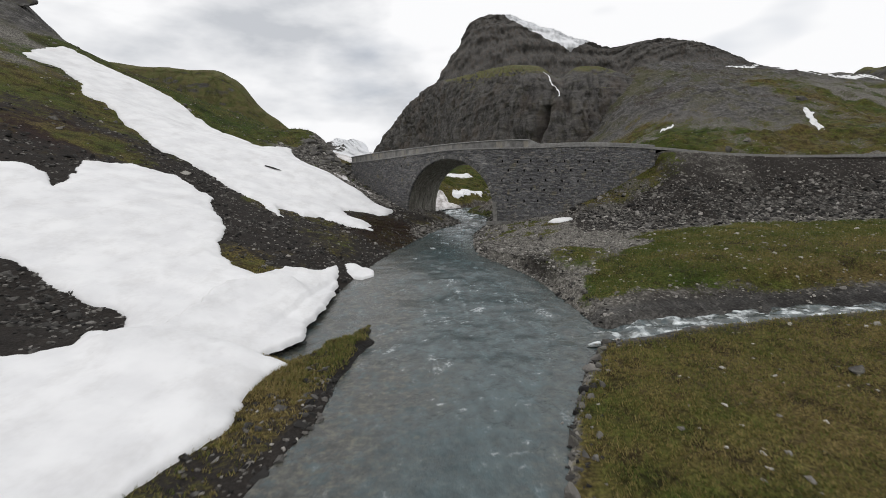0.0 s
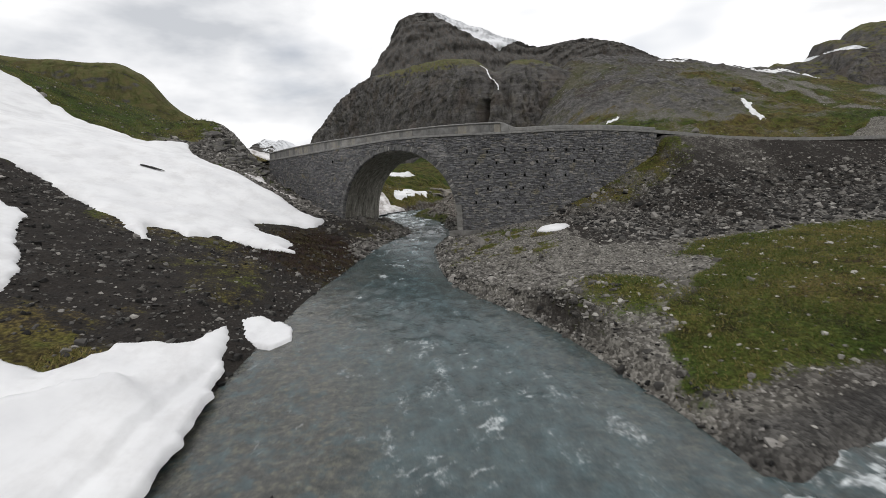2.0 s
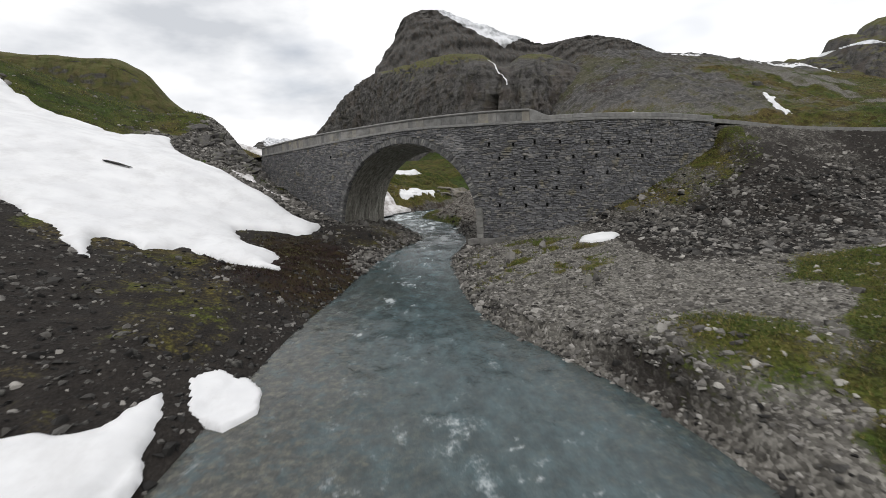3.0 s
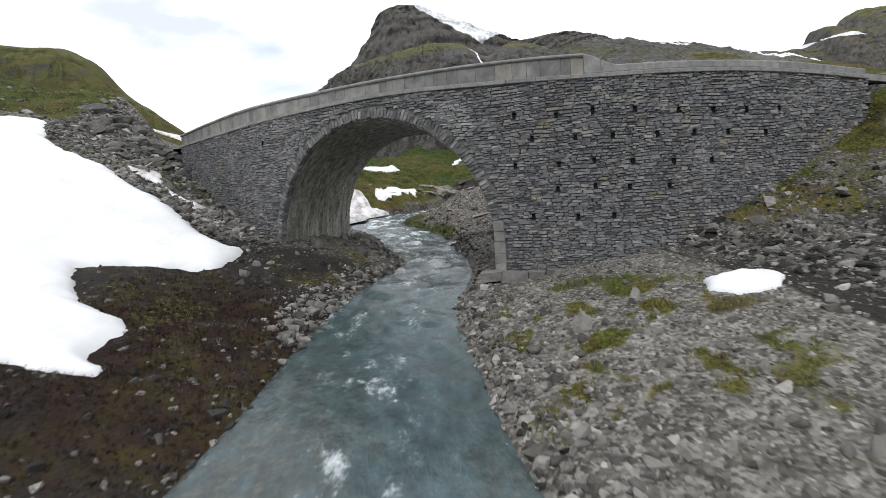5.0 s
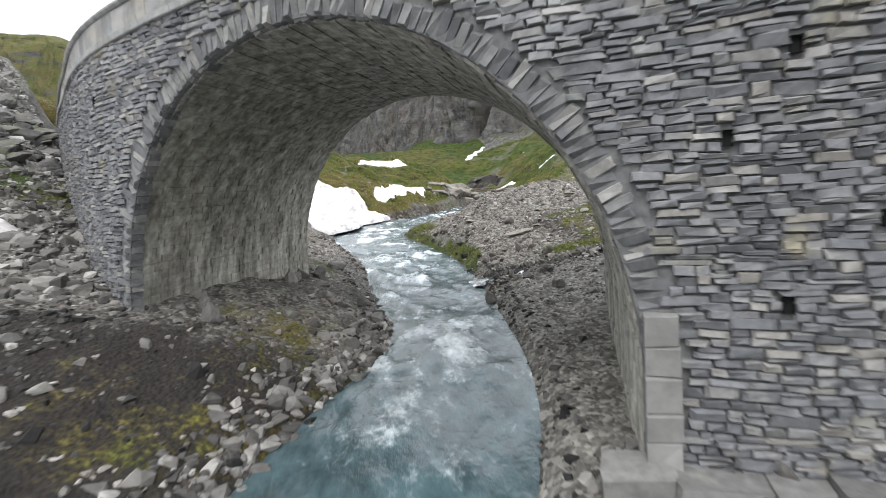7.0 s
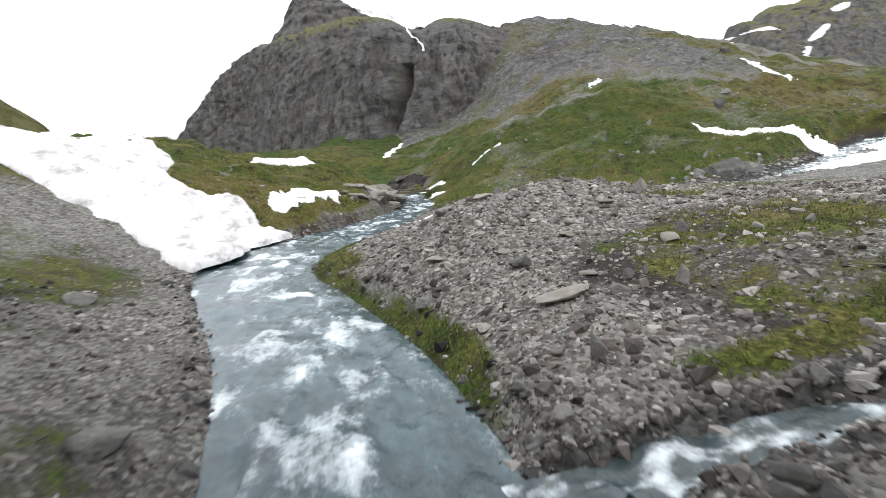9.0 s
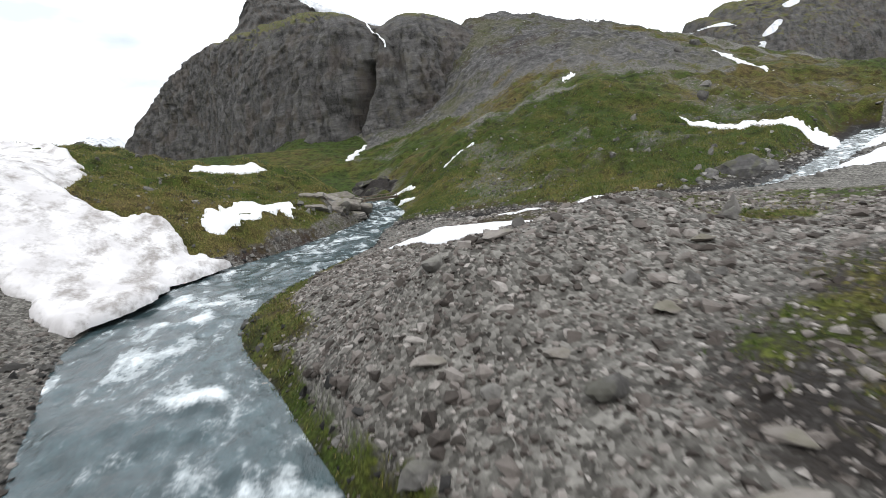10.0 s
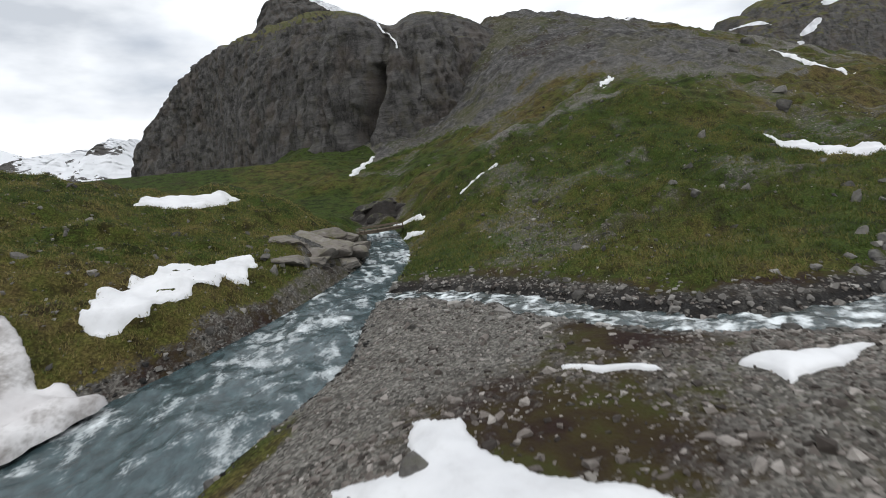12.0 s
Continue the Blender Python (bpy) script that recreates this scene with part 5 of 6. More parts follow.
    part("upstream_parapet", mesh_from("upstream_parapet", np.array(v), f, DRESSED), bridge)
    # weep holes, right of the arch, in staggered rows
    holes = []
    for r, z in enumerate((6.15, 5.35, 4.45, 3.55, 2.6)):
        s = S_RIGHT + 1.0 + 0.65 * (r % 2) + (0.0 if r < 3 else 0.6)
        while s < WALL_END - 3.2 - r * 1.6:
            holes.append((s + rnd.uniform(-0.15, 0.15), z - 0.05 * (s - S_RIGHT) + rnd.uniform(-0.08, 0.08)))
            s += rnd.uniform(1.25, 1.5)
    holes.append((S_LEFT - 0.9, 6.6))
    # boxes only as deep as the stones; their black colour imitates a hole's shade
    for s, z in holes:
        v = [at(s + dx, z + dz, 0, pr) for pr in (0.012, 0.075) for dx, dz in ((-0.055, -0.09), (0.055, -0.09), (0.055, 0.09), (-0.055, 0.09))]
        part("weep_hole", mesh_from("weep_hole", np.array(v), [(0, 1, 2, 3)] + [(k, (k + 1) % 4, 4 + (k + 1) % 4, 4 + k) for k in range(4)], HOLE_SHADE), bridge, "small shallow drain hole, painted near-black for the shade inside")
    # rubble stones: those beside the arch as pieces, the rest joined
    rnd = random.Random(11)
    shapes = [(np.array([tuple(q.co) for q in me.vertices]), np.array([tuple(p.vertices) for p in me.polygons])) for me in STONES]
    allv, allf, count, single = [], [], 0, 0
    for s, z, l, h in courses():
        near = [a for a, b in holes if abs(s - a) < l / 2 + 0.06 and abs(z - b) < h / 2 + 0.085]
        if near:
            left, right = near[0] - 0.062 - (s - l / 2), (s + l / 2) - (near[0] + 0.062)
            if max(left, right) < 0.05:
                continue
            s, l = (s - l / 2 + left / 2, left) if left > right else (s + l / 2 - right / 2, right)
        proud = rnd.uniform(-0.022, 0.006)
        m = face_pose(s, z, proud + 0.02, rnd.uniform(-0.05, 0.05)) @ Matrix.Diagonal((l, 0.12, h, 1))
        k = rnd.randrange(16)
        if single < 300 and S_RIGHT + 0.3 < s < S_RIGHT + 4.6 and 0.4 < z < 6.2:
            part("stone", STONES[k], bridge, m=m)
            single += 1
            continue
        vv, ff = shapes[k]
        mm = np.array(m)
        allv.append(vv @ mm[:3, :3].T + mm[:3, 3])
        allf.append(ff + count)
        count += len(vv)
    tagged(part("rubble_stones", mesh_from("rubble_stones", np.concatenate(allv), np.concatenate(allf), MASONRY), bridge, "grey flat rubble stones laid in courses"), kind="stuff")


STONES = [unit_stone("stone", MASONRY_PIECE, 20 + k, 0.22, 0.09) for k in range(16)]
VOUSSOIRS = [unit_stone("voussoir", RING, 40 + k, 0.22, 0.06) for k in range(4)]
JAMBS = [unit_stone("jamb_stone", DRESSED, 50 + k, 0.06) for k in range(3)]
PALE_JAMBS = [unit_stone("jamb_stone", PILASTER, 55 + k, 0.04, 0.012) for k in range(3)]
build_bridge()


def build_road():
    pts = np.array(ROAD, float)
    u = np.arange(0, len(ROAD) - 1 + 1e-6, 0.1)
    c = [curve(u, list(enumerate(pts[:, k]))) for k in range(3)]
    tx, ty = np.gradient(c[0]), np.gradient(c[1])
    k = np.hypot(tx, ty)
    v = np.array([(c[0][i] - ty[i] / k[i] * w, c[1][i] + tx[i] / k[i] * w, c[2][i] + 0.13) for i in range(len(u)) for w in (0.5, 2.0, 4.0, 5.7)])
    me = mesh_from("road", v, grid_faces(len(u), 4), ASPHALT, True)
    tagged(new("road", me), "narrow grey mountain road over the bridge", "road", kind="structure")


build_road()


# ---- loose stones ----
def rock_mesh(name, seed, material, flat=0.55, points=15):
    rnd = random.Random(seed)
    bm = bmesh.new()
    for _ in range(points):
        v = Vector((rnd.uniform(-1, 1), rnd.uniform(-1, 1), rnd.uniform(-1, 1)))
        v = v / max(abs(c) for c in v) * rnd.uniform(0.75, 1.0)
        v = v * (1 / max(1.0, v.length / 1.25))
        bm.verts.new((v.x * 0.5, v.y * 0.5 * rnd.uniform(0.62, 0.85), v.z * 0.5 * flat))
    hull = bmesh.ops.convex_hull(bm, input=bm.verts)
    bmesh.ops.delete(bm, geom=[g for g in hull["geom_interior"] if isinstance(g, bmesh.types.BMVert)], context="VERTS")
    bmesh.ops.triangulate(bm, faces=bm.faces)
    me = bpy.data.meshes.new(name)
    bm.to_mesh(me)
    bm.free()
    me.materials.append(material)
    return me


ROCK_SHAPES = []
for k in range(14):
    q = rock_mesh("rock", 100 + k, PALE_ROCK, (0.42, 0.55, 0.75)[k % 3], 11 + k % 4)
    ROCK_SHAPES.append((np.array([tuple(v.co) for v in q.vertices]), np.array([tuple(p.vertices) for p in q.polygons])))


def in_bed(x, y):
    deep = (np.minimum(x - left_bank(y), right_bank(y) - x) > 0.15) & (on_spit(x, y) < 0.05)
    for line, w in ((STREAM_LOWER, 0.75), (STREAM_SIDE, 0.25), (STREAM_UPPER, 0.9)):
        deep |= along(x, y, line)[0] < w
    d, u, side = along(x, y, ROAD)
    deep |= (d < 6.6) & (side > 0) & ((x > 6.2) | (x < -6.0))
    for line in SNOW_LINES[:12]:
        deep |= polygon_depth(x, y, line) > 0.12
    return deep


def scatter(name, boxes, material, label, where, small, large, power, seed):
    """Loose stones over stretches of the plan (x0, x1, y0, y1, count), joined into one mesh."""
    rng = np.random.RandomState(seed)
    vs, fs, count = [], [], 0
    for x0, x1, y0, y1, n in boxes:
        x, y = rng.uniform(x0, x1, n), rng.uniform(y0, y1, n)
        keep = (rng.uniform(0, 1, n) < where(x, y)) & ~in_bed(x, y)
        x, y = x[keep], y[keep]
        size = small * (1 - rng.uniform(0, 1, len(x)) * (1 - (small / large) ** power)) ** (-1 / power)
        z = land(x, y) - 0.10 * size
        kind = rng.randint(0, len(ROCK_SHAPES), len(x))
        for k, (v, f) in enumerate(ROCK_SHAPES):
            i = np.where(kind == k)[0]
            if not len(i):
                continue
            a, t1, t2 = rng.uniform(0, 2 * np.pi, len(i)), rng.normal(0, 0.25, len(i)), rng.normal(0, 0.25, len(i))
            p = v[None] * size[i][:, None, None]
            px, py, pz = p[..., 0], p[..., 1], p[..., 2]
            pz, px = pz + px * t1[:, None], px - pz * t1[:, None]
            pz, py = pz + py * t2[:, None], py - pz * t2[:, None]
            c, s = np.cos(a)[:, None], np.sin(a)[:, None]
            w = np.stack([px * c - py * s + x[i][:, None], px * s + py * c + y[i][:, None], pz + z[i][:, None]], -1)
            vs.append(w.reshape(-1, 3))
            fs.append((f[None] + (count + np.arange(len(i)) * len(v))[:, None, None]).reshape(-1, 3))
            count += len(i) * len(v)
    me = mesh_from(name, np.concatenate(vs), np.concatenate(fs), material)
    return tagged(new(name, me), label, "stones", kind="stuff")


def bare(x, y):
    c = cover(x, y, land(x, y, False))
    return np.clip(1.0 - 1.1 * c["grass"], 0.03, 1) * np.clip(1 - 0.85 * c["heath"], 0, 1)


FACE_LINE = [p[:2] for p in ROAD[2:10]]


def stones_right(x, y): return bare(x, y) * (x > right_bank(y) - 0.3)
def stones_left(x, y): return bare(x, y) * (x < left_bank(y) + 0.3) * (0.35 + 0.65 * step(0.2, -0.3, fbm(x / 3.0, y / 3.0, 3, 501)))


def edges(x, y):
    off = np.where(x < (left_bank(y) + right_bank(y)) / 2, left_bank(y) - x, x - right_bank(y))
    return step(1.4, 0.1, off) * step(-0.35, -0.1, off)


scatter("bank_blocks", [(2, 9, 26, 48, 5000)], PALE_ROCK, "pale stones heaped at the gravel bank's edge", lambda x, y: step(3.2, 0.3, x - right_bank(y)) * (x > right_bank(y) - 0.2) * step(25, 29, y), 0.14, 0.5, 2.0, 22)
scatter("gravel_stones", [(2, 19, 21, 47, 12000), (5, 20, 47, 60, 5000), (12, 60, 32, 47, 9000)], PALE_ROCK, "pale grey gravel stones on the bank below the bridge", stones_right, 0.07, 0.5, 2.1, 1)
scatter("rubble", [(3.5, 24, 58, 84, 33000), (8, 30, 84, 103, 8000)], BROWN_ROCK, "grey-brown angular rubble on the bar above the bridge", stones_right, 0.08, 0.48, 2.1, 2)
scatter("block_scree", [(-19, -4.5, 53.5, 74, 15000)], PALE_ROCK, "broken grey blocks on the slope beside the bridge", lambda x, y: bare(x, y) * (along(x, y, FACE_LINE)[2] < 0), 0.16, 0.8, 1.7, 10)
scatter("scree", [(-12, -2.5, 4, 24, 5000), (-20, 0, 24, 54, 14000), (-26, -4, 50, 76, 12000)], DARK_ROCK, "dark scree and stones on the valley side", stones_left, 0.09, 0.5, 2.1, 3)
scatter("slope_scree", [(-26, -9, 8, 27, 9000), (-40, -18, 24, 60, 9000)], DARK_ROCK, "dark stones on the bare patches between the snow", stones_left, 0.12, 0.6, 2.0, 23)
scatter("slope_stones", [(-26, 0, 12, 54, 3500), (-9, -3, 6, 24, 2500)], PALE_ROCK, "pale stones lying on the dark slope", stones_left, 0.09, 0.45, 2.0, 21)
scatter("bank_stones", [(-7, 3, 46, 84, 12000)], BROWN_ROCK, "grey stones on the bank beside and under the arch", lambda x, y: stones_left(x, y) * np.maximum(step(52, 55, y), step(2.6, 1.2, left_bank(y) - x)), 0.07, 0.45, 2.1, 4)
scatter("edge_stones", [(-8, 8, 4, 60, 14000), (-4, 24, 60, 118, 16000)], DARK_ROCK, "dark wet stones along the water's edge", edges, 0.10, 0.55, 1.9, 5)
scatter("embankment_scree", [(11, 62, 33, 47, 20000)], DARK_ROCK, "dark angular scree on the road embankment", lambda x, y: stones_right(x, y) * (land(x, y, False) > 0.35) * step(3.9, 2.6, land(x, y, False)), 0.12, 0.7, 1.9, 8)
scatter("embankment_stones", [(11, 62, 33, 47, 9000)], PALE_ROCK, "grey stones strewn over the dark road embankment", lambda x, y: stones_right(x, y) * (land(x, y, False) > 0.35) * step(5.4, 3.6, land(x, y, False)), 0.12, 0.6, 2.0, 31)
scatter("stream_rocks", [(14, 60, 80, 106, 18000)], PALE_ROCK, "grey rocks along the upper stream's bank", lambda x, y: step(4.2, 1.6, along(x, y, STREAM_UPPER)[0]), 0.14, 0.9, 1.9, 9)
scatter("edge_blocks", [(-5, 2.5, 44, 57, 5500), (-3, 10, 78, 100, 2500)], PALE_ROCK, "pale grey blocks along the water's edge", lambda x, y: step(1.9, 0.2, left_bank(y) - x) * (x < left_bank(y) + 0.3), 0.16, 0.7, 1.8, 14)
scatter("meadow_stones", [(5, 40, 2, 20, 900), (5, 46, 20, 36, 2600)], LIGHT_ROCK, "small pale stones strewn over the meadow", lambda x, y: (x > right_bank(y) + 0.5) * 0.75, 0.09, 0.40, 2.0, 6)
scatter("hill_stones", [(-60, -12, 30, 110, 8000), (26, 190, 90, 212, 11000), (24, 80, 90, 130, 4500), (-14, 16, 92, 125, 2500)], PALE_ROCK, "stones strewn over the hillsides", lambda x, y: 0.25 + 0.75 * step(0.1, 0.5, fbm(x / 12, y / 12, 3, 91)), 0.12, 1.0, 2.4, 7)


# ---- grass ----
def build_grass(name, boxes, label, height, seed, share, key="grass", material=None):
    rng = np.random.RandomState(seed)
    vs, fs, count = [], [], 0
    for x0, x1, y0, y1, n in boxes:
        x, y = rng.uniform(x0, x1, n), rng.uniform(y0, y1, n)
        g = cover(x, y, land(x, y, False))[key]
        keep = (rng.uniform(0.15, 1, n) < g * share) & ~in_bed(x, y)
        x, y = x[keep], y[keep]
        z = land(x, y) - 0.01
        for blade in range(4):
            a = rng.uniform(0, 2 * np.pi, len(x))
            h = height * rng.uniform(0.5, 1.3, len(x))
            bx, by = x + rng.normal(0, 0.035, len(x)), y + rng.normal(0, 0.035, len(x))
            w, lean = 0.012 + 0.25 * height * 0.12, 0.5 * h
            la = rng.uniform(0, 2 * np.pi, len(x))
            p = np.stack([np.stack([bx - np.cos(a) * w, by - np.sin(a) * w, z], -1), np.stack([bx + np.cos(a) * w, by + np.sin(a) * w, z], -1),
                          np.stack([bx + np.cos(la) * lean, by + np.sin(la) * lean, z + h], -1)], 1)
            vs.append(p.reshape(-1, 3))
            fs.append(count + np.arange(3 * len(x)).reshape(-1, 3))
            count += 3 * len(x)
    tagged(new(name, mesh_from(name, np.concatenate(vs), np.concatenate(fs), material or BLADES)), label, key, kind="stuff")


def blade_material(name, lush):
    s = Shader(name, 0.8, spec=0.2)
    hue = s.math("ADD", s.math("MULTIPLY", s.noise(0.33, 4), 0.40), s.math("ADD", s.math("MULTIPLY", s.random("island"), 0.25), s.math("MULTIPLY", s.noise(0.055, 4), 0.35)))
    hue = s.math("ADD", hue, lush)
    s.colour(s.ramp(hue, (0.34, (0.26, 0.20, 0.085)), (0.46, (0.19, 0.165, 0.055)), (0.55, (0.095, 0.115, 0.028)), (0.64, (0.058, 0.09, 0.017))))
    return s.mat


BLADES = blade_material("grass_blades", -0.03)
GREEN_BLADES = blade_material("green_grass_blades", 0.08)
TURF_BLADES = blade_material("turf_blades", 0.05)
HEATHER = stone_material("heather", ((0.0, (0.018, 0.011, 0.011)), (0.55, (0.038, 0.02, 0.018)), (0.8, (0.05, 0.042, 0.018)), (1.0, (0.055, 0.065, 0.02))), "island", scale=3.0)
build_grass("meadow_grass", [(3, 24, 3, 20, 42000), (24, 42, 3, 20, 24000)], "short olive and straw-coloured alpine meadow grass", 0.09, 11, 1.0)
build_grass("upper_meadow_grass", [(6, 30, 20, 36, 36000), (30, 46, 20, 36, 16000)], "short green alpine meadow grass below the embankment", 0.09, 16, 1.0, "grass", TURF_BLADES)
build_grass("bank_grass", [(2, 22, 36, 48, 14000), (2, 20, 56, 84, 24000)], "tufts of green grass on the stony banks", 0.10, 12, 1.0, "grass", GREEN_BLADES)
build_grass("heath_tufts", [(-14, 0, 34, 52, 30000), (-9, -3, 8, 26, 5000)], "dark red-brown dwarf heath on the bank", 0.10, 15, 0.9, "heath", HEATHER)
build_grass("bank_tussocks", [(-10, -3, 4, 26, 20000), (-6.5, -3, 13.5, 21.2, 5000)], "straw-coloured tussocks on the low river bank", 0.12, 17, 1.0, "grass", BLADES)
build_grass("knoll_grass", [(-16, 18, 90, 126, 34000)], "brownish olive turf on the knoll by the river", 0.2, 14, 1.0, "grass", BLADES)
build_grass("hill_grass", [(18, 60, 84, 130, 40000), (-40, -8, 50, 100, 8000)], "olive turf on the hillsides", 0.22, 13, 1.0, "grass", TURF_BLADES)


# ---- boulders, each by itself ----
def chipped_rock(name, seed, material, flat, planes=13, levels=3):
    """A block cut by random planes, with chipped edges and a rough skin."""
    rng = np.random.RandomState(seed)
    bm = bmesh.new()
    bmesh.ops.create_icosphere(bm, subdivisions=levels, radius=1)
    d = np.array([tuple(v.co) for v in bm.verts])
    n = rng.normal(0, 1, (planes, 3))
    n /= np.linalg.norm(n, axis=1)[:, None]
    c = rng.uniform(0.27, 0.46, planes)
    r = np.min(np.where(d @ n.T > 0.05, c / np.maximum(d @ n.T, 0.05), 9), axis=1).clip(0.2, 0.72)
    for v, a, b in zip(bm.verts, d, r):
        w = noise.noise(Vector(a) * 3.1 + Vector((seed, 0, 0))) * 0.035 + noise.noise(Vector(a) * 8.0 + Vector((0, seed, 0))) * 0.014
        v.co = Vector((a[0], a[1] * 0.78, a[2] * flat * 1.5)) * (b + w)
    me = bpy.data.meshes.new(name)
    bm.to_mesh(me)
    bm.free()
    me.materials.append(material)
    return me


BOULDERS = [chipped_rock("boulder", 300 + k, BOULDER, (0.5, 0.62, 0.8)[k % 3]) for k in range(9)]


def boulder(x, y, size, seed, label="grey angular boulder lying on the bank"):
    rnd = random.Random(seed)
    ob = new("boulder", BOULDERS[seed % len(BOULDERS)])
    z = float(land(np.array([x]), np.array([y]))[0])
    ob.matrix_world = Matrix.Translation((x, y, z + 0.10 * size)) @ Euler((rnd.uniform(-0.2, 0.2), rnd.uniform(-0.2, 0.2), rnd.uniform(0, 6.28))).to_matrix().to_4x4() @ Matrix.Diagonal((size, size, size, 1))
    return tagged(ob, label, "boulder", group="boulders in the valley")


def boulders():
    rnd = random.Random(77)
    k = 0
    for x0, x1, y0, y1, n, lo, hi, label in (
            (2.2, 6.4, 8, 19, 26, 0.2, 0.42, "rounded grey boulder at the meadow's edge"),
            (2.0, 7.0, 34, 47, 26, 0.25, 0.6, "pale grey boulder on the gravel bank"),
            (6.0, 17.0, 58, 72, 30, 0.25, 0.62, "flat grey boulder on the rubble bar"),
            (-5.0, 1.5, 47, 62, 34, 0.25, 0.6, "angular grey boulder beside the bridge foot"),
            (-16, -6, 55, 70, 24, 0.3, 0.8, "broken grey block on the slope by the bridge"),
            (8, 16, 106, 118, 12, 0.4, 0.9, "large rock slab on the river bank"),
            (24, 44, 84, 98, 16, 0.35, 0.85, "grey boulder on the grassy bank")):
        made = 0
        for _ in range(400):
            if made == n:
                break
            x, y = rnd.uniform(x0, x1), rnd.uniform(y0, y1)
            if in_bed(np.array([x]), np.array([y]))[0] or (y < 19 and x > float(right_bank(np.array([y]))[0]) + 0.9):
                continue
            boulder(x, y, lo + (hi - lo) * rnd.random() ** 2, k, label)
            k, made = k + 1, made + 1
    for x, y, size in ((9.2, 63.5, 0.42), (9.9, 64.0, 0.4), (7.6, 61.9, 0.45), (11.5, 13.6, 0.45), (11.5, 81.4, 0.75), (-0.6, 60.4, 0.6), (-0.2, 62.8, 0.8), (-1.1, 59.6, 0.5), (-1.3, 58.4, 0.6), (-3.9, 73.5, 0.9), (7.2, 56.4, 0.6), (5.2, 57.4, 0.5), (89, 138, 2.2), (72, 118, 1.6), (64, 112, 1.4), (37.3, 101, 0.8), (42, 104, 0.8), (50, 110, 1.1), (107, 150, 3.2), (89.5, 138.5, 2.6)):
        boulder(x, y, size, k, "large pale boulder standing out on the slope")
        k += 1


boulders()


def flags():
    """Broad pale flat stones on the crown of the bar."""
    rnd = random.Random(41)
    for x, y, size in ((8.35, 64.1, 0.72), (9.3, 64.6, 0.42), (10.5, 67.3, 0.4), (8.4, 67.4, 0.42), (6.6, 64.6, 0.45), (12.6, 68.4, 0.45), (9.0, 70.2, 0.4), (11.9, 64.9, 0.45), (6.9, 68.6, 0.45)):
        ob = new("flat_stone", chipped_rock("flat_stone", rnd.randrange(10000), TAN_ROCK, 0.25, 14, 3))
        z = float(land(np.array([x]), np.array([y]))[0])
        ob.matrix_world = Matrix.Translation((x, y, z + 0.10 * size)) @ pose(0, 0, 0, rnd.uniform(-12, 12), rnd.uniform(-12, 12), rnd.uniform(0, 180)) @ Matrix.Diagonal((1.5 * size, 1.1 * size, size, 1))
        tagged(ob, "broad pale pinkish-grey flat stone on the rubble", "stone", group="flat stones on the bar")


flags()


# ---- plank bridge and weir at the mouth of the gorge ----
def box_mesh(name, material, bevel=0.06):
    bm = bmesh.new()
    bmesh.ops.create_cube(bm, size=1)
    bmesh.ops.bevel(bm, geom=bm.edges[:], offset=bevel, segments=1, affect="EDGES")
    me = bpy.data.meshes.new(name)
    bm.to_mesh(me)
    bm.free()
    me.materials.append(material)
    return me


def build_footbridge():
    plank, beam = box_mesh("plank", TIMBER), box_mesh("beam", TIMBER)
    fb = tagged(new("footbridge"), "small weathered plank bridge over the stream", "bridge")
    ax, ay, bx, by, z = 19.5, 128.2, 24.4, 129.4, 3.0
    a = math.atan2(by - ay, bx - ax)
    length = math.hypot(bx - ax, by - ay)
    fb.matrix_world = Matrix.Translation(((ax + bx) / 2, (ay + by) / 2, z)) @ Matrix.Rotation(a, 4, "Z")
    n = 26
    rnd = random.Random(5)
    for k in range(n):
        part("plank", plank, fb, m=pose((k + 0.5) / n * length - length / 2, rnd.uniform(-0.04, 0.04), 0, 0, 0, rnd.uniform(-1, 1)) @ Matrix.Diagonal((length / n * 0.9, 1.5, 0.07, 1)))
    for y in (-0.55, 0.55):
        part("beam", beam, fb, m=pose(0, y, -0.17) @ Matrix.Diagonal((length + 0.6, 0.2, 0.26, 1)))
    for y in (-0.7, 0.7):
        part("rail", beam, fb, m=pose(0, y, 0.38) @ Matrix.Diagonal((length, 0.09, 0.12, 1)))
        for x in (-0.48, -0.16, 0.16, 0.48):
            part("post", beam, fb, m=pose(x * length, y, 0.14) @ Matrix.Diagonal((0.1, 0.1, 0.62, 1)))


build_footbridge()


# ---- rock slabs by the gorge ----
def outcrop():
    rnd = random.Random(9)
    for x, y, size, tilt in ((10.2, 114.6, 4.6, 14), (13.2, 116.4, 4.4, 10), (15.6, 117.6, 3.6, 6), (12.6, 112.0, 3.4, 12), (15.4, 113.8, 3.0, 4), (17.4, 120.4, 3.0, 8), (10.6, 109.6, 2.6, 10), (14.4, 119.6, 4.2, 4), (16.6, 121.6, 3.6, 4), (16.4, 117.2, 3.4, 6), (13.8, 114.6, 4.4, 8), (12.0, 110.4, 3.0, 6)):
        me = chipped_rock("rock_slab", rnd.randrange(10000), TAN_ROCK, 0.34, 18, 4)
        ob = new("rock_slab", me)
        z = float(land(np.array([x]), np.array([y]), False)[0])
        ob.matrix_world = Matrix.Translation((x, y, z - 0.12 * size)) @ pose(0, 0, 0, rnd.uniform(-5, 5), 0.6 * tilt, rnd.uniform(0, 360)) @ Matrix.Diagonal((1.35 * size, 1.35 * size, size, 1))
        tagged(ob, "broad pale rock slab above the river bank", "rock", group="rock slabs by the gorge")


outcrop()


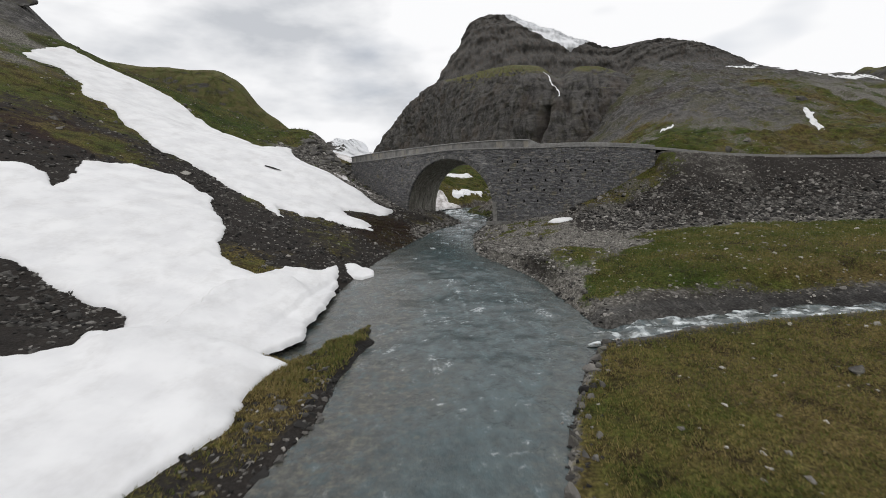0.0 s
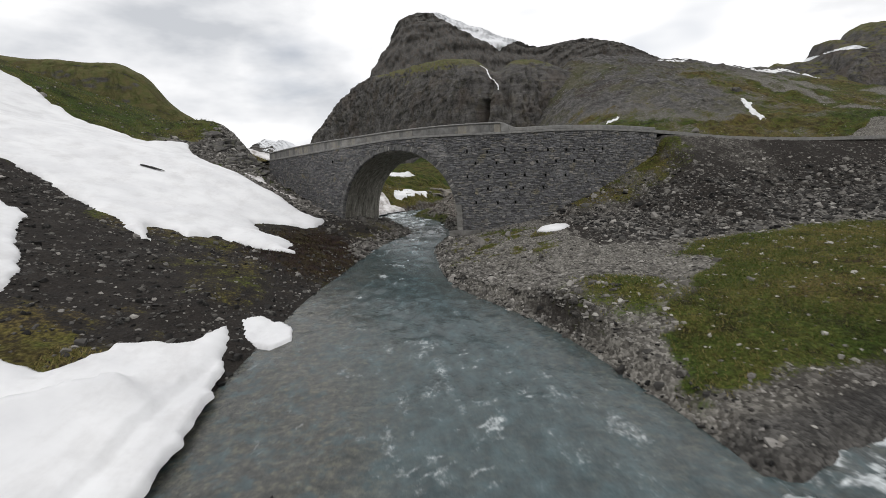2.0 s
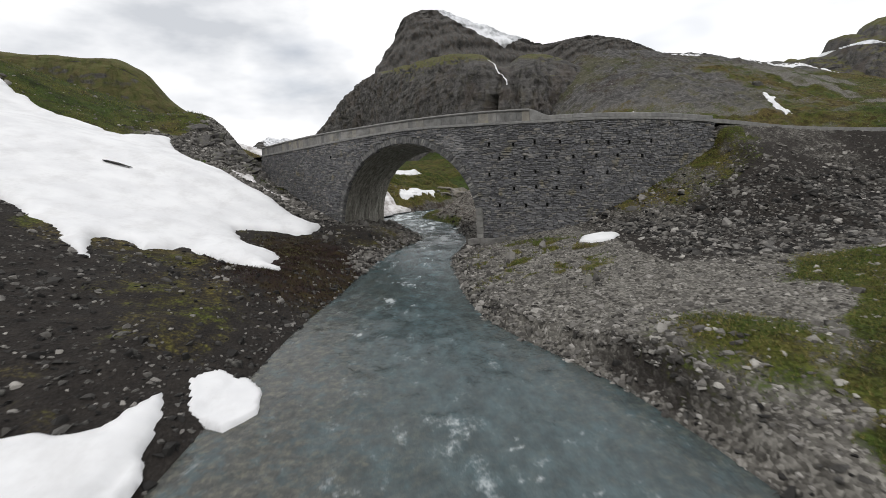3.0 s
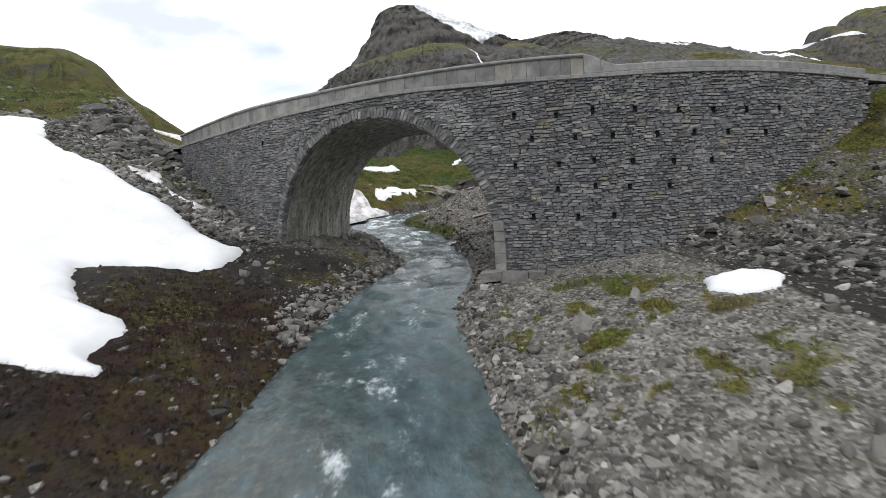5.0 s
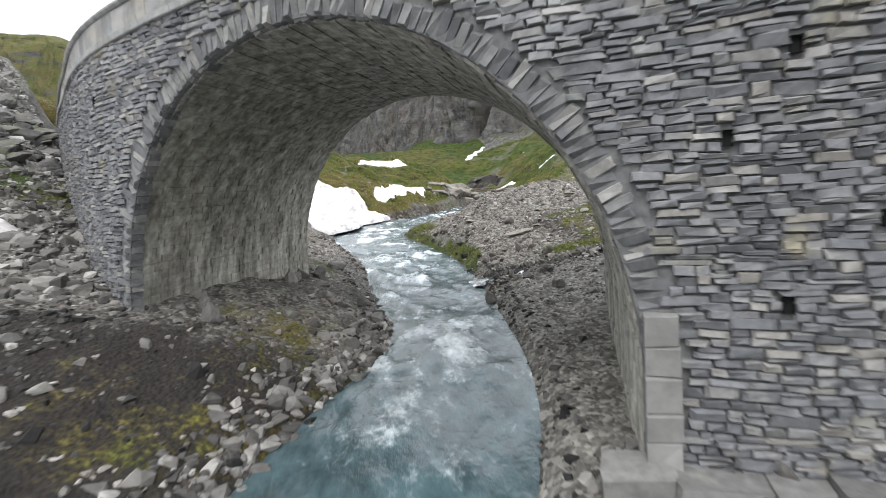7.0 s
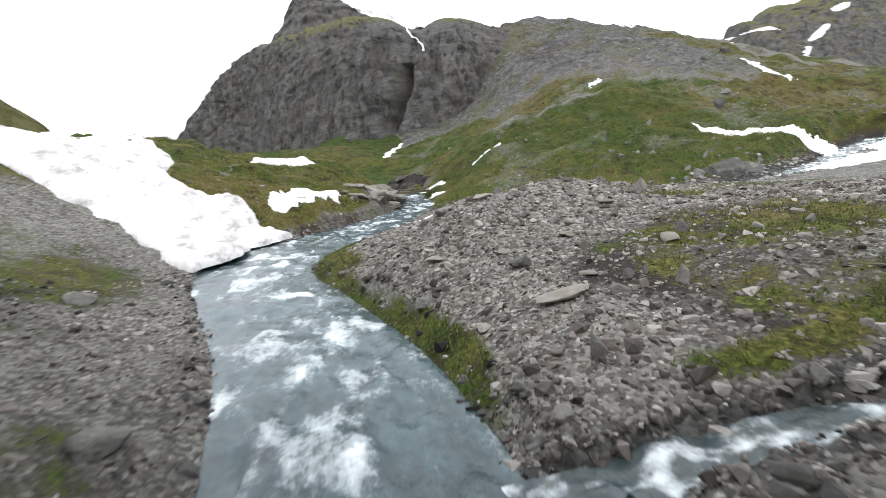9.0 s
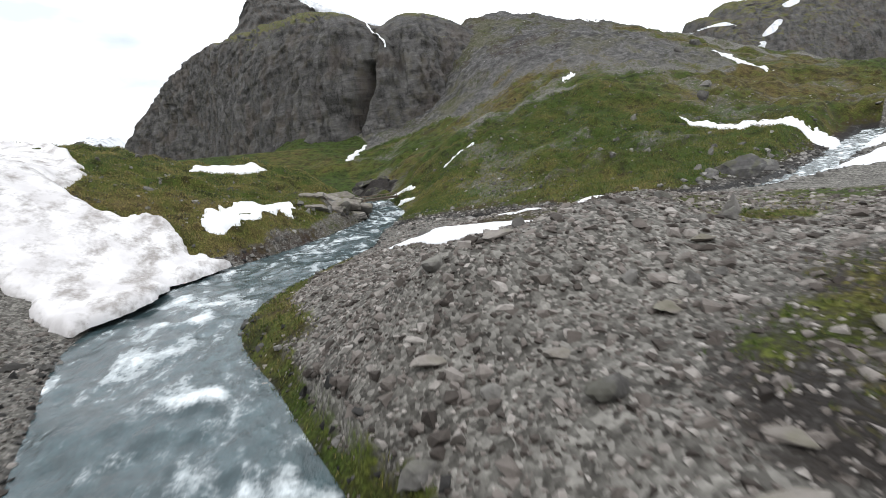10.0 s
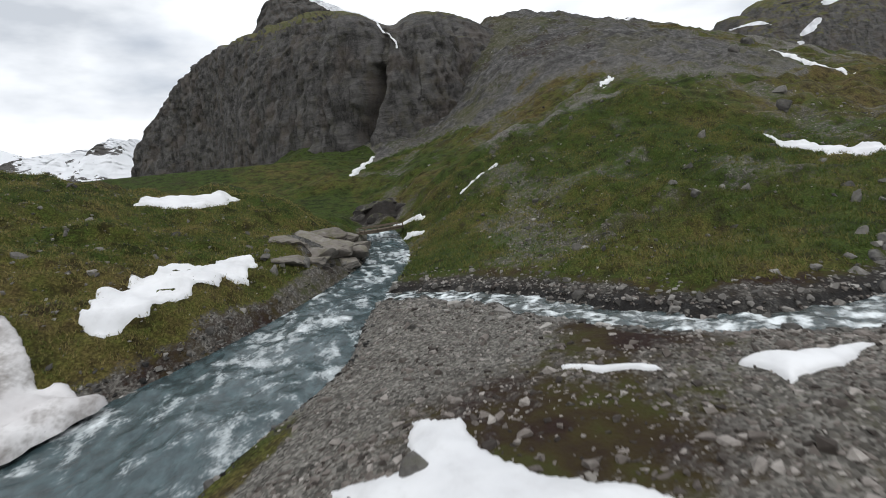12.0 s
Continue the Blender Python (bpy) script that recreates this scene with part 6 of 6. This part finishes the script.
def bridge_crag():
    """The broken rock step beside the bridge's far end."""
    rnd = random.Random(19)
    ledges = []
    for k in range(52):
        u, v = rnd.random(), rnd.random() ** 1.5
        ledges.append((-19.0 + 7.0 * u + 2.0 * v, 70.6 - 3.6 * u - 6.0 * v, 0.7 + 1.1 * rnd.random() * (1 - 0.6 * v), rnd.uniform(0.32, 0.5)))
    ledges += [(-78, 84, 11, 0.7), (-71, 82, 9, 0.6), (-66, 80, 6.5, 0.55), (-74, 77, 8, 0.6), (-82, 87, 12, 0.75), (-63, 76.5, 4, 0.5), (-69, 74.5, 5, 0.5), (-78, 79, 7, 0.6)]
    for x, y, size, high in ledges:
        ob = new("crag_rock", chipped_rock("crag_rock", rnd.randrange(10000), CRAG, high, 16, 4))
        z = float(land(np.array([x]), np.array([y]), False)[0])
        ob.matrix_world = Matrix.Translation((x, y, z - (0.06 if x > -30 else 0.22) * size)) @ pose(0, 0, 0, rnd.uniform(-4, 8), rnd.uniform(-10, 2), rnd.uniform(-30, 30)) @ Matrix.Diagonal((1.45 * size, size, size, 1))
        tagged(ob, "dark layered rock step beside the bridge" if x > -30 else "dark broken crag above the snow slope", "rock", group="dark crags above the snow")


CRAG = stone_material("crag_rock", ((0.0, (0.06, 0.057, 0.055)), (0.5, (0.105, 0.10, 0.096)), (1.0, (0.18, 0.172, 0.165))), "object", moss=0.25, scale=3.2, lichen=0.2)
DARK_CRAG = stone_material("dark_crag_rock", ((0.0, (0.03, 0.027, 0.025)), (0.5, (0.055, 0.05, 0.047)), (1.0, (0.10, 0.092, 0.086))), "object", moss=0.3, scale=3.0)
bridge_crag()


def embedded(spots, material, label, group, seed, flat, sink):
    """Rocks that stand out of a bank, most of each in the ground."""
    rnd = random.Random(seed)
    for x, y, size in spots:
        ob = new("rock", chipped_rock("rock", rnd.randrange(10000), material, flat, 16, 4))
        z = float(land(np.array([x]), np.array([y]))[0])
        ob.matrix_world = Matrix.Translation((x, y, z - sink * size)) @ pose(0, 0, 0, rnd.uniform(-8, 8), rnd.uniform(-8, 8), rnd.uniform(-40, 40)) @ Matrix.Diagonal((1.4 * size, size, size, 1))
        tagged(ob, label, "rock", group=group)


embedded([(37.0, 86.4, 3.0), (34.4, 86.4, 1.6), (39.8, 86.8, 2.2), (32.8, 85.9, 1.0)], CRAG, "low grey-green rock outcrop above the stream", "outcrop above the stream", 51, 0.6, 0.08)
embedded([(22.0, 137.2, 1.6), (23.6, 136.4, 1.9), (25.4, 136.6, 1.7), (26.8, 137.6, 1.4), (21.6, 140.2, 1.7), (23.4, 139.8, 2.2), (25.6, 140.2, 2.0), (27.2, 141.2, 1.5), (22.6, 143.4, 1.8), (24.8, 144.0, 2.0), (26.4, 145.0, 1.6)], DARK_CRAG, "dark broken rock in the gully bank", "dark rocks behind the plank bridge", 53, 0.5, 0.14)


def rock_strip(x, y, length, turn, label):
    """A thin rock edge that melts out of the snow."""
    ob = new("rock_edge", rock_mesh("rock_edge", 71, DARK_EDGE, 0.3, 24))
    z = float(land(np.array([x]), np.array([y]), False)[0])
    ob.matrix_world = Matrix.Translation((x, y, z + 0.60)) @ pose(0, 0, 0, 0, 18, turn) @ Matrix.Diagonal((length, 0.5, 0.5, 1))
    tagged(ob, label, "rock", group="rock edges in the snow")


DARK_EDGE = plain("dark_wet_rock", (0.05, 0.047, 0.045), 0.8, 6.0, 0.5)
rock_strip(-17.05, 50.7, 1.9, 6, "dark narrow rock edge melting out of the snow slope")


def build_road_edge():
    """Pale kerb along the road's open stretch."""
    pts = np.array(ROAD, float)
    u = np.arange(9.0, len(ROAD) - 1 + 1e-6, 0.08)
    c = [curve(u, list(enumerate(pts[:, k]))) for k in range(3)]
    tx, ty = np.gradient(c[0]), np.gradient(c[1])
    k = np.hypot(tx, ty)
    v = []
    for i in range(len(u)):
        for w, h in ((0.0, 0.0), (0.0, 0.24), (0.26, 0.24), (0.26, 0.0)):
            v.append((c[0][i] - ty[i] / k[i] * w, c[1][i] + tx[i] / k[i] * w, c[2][i] + h))
    tagged(new("road_kerb", mesh_from("road_kerb", np.array(v), grid_faces(len(u), 4), COPING)), "low pale kerb along the mountain road", "kerb", kind="structure")


build_road_edge()
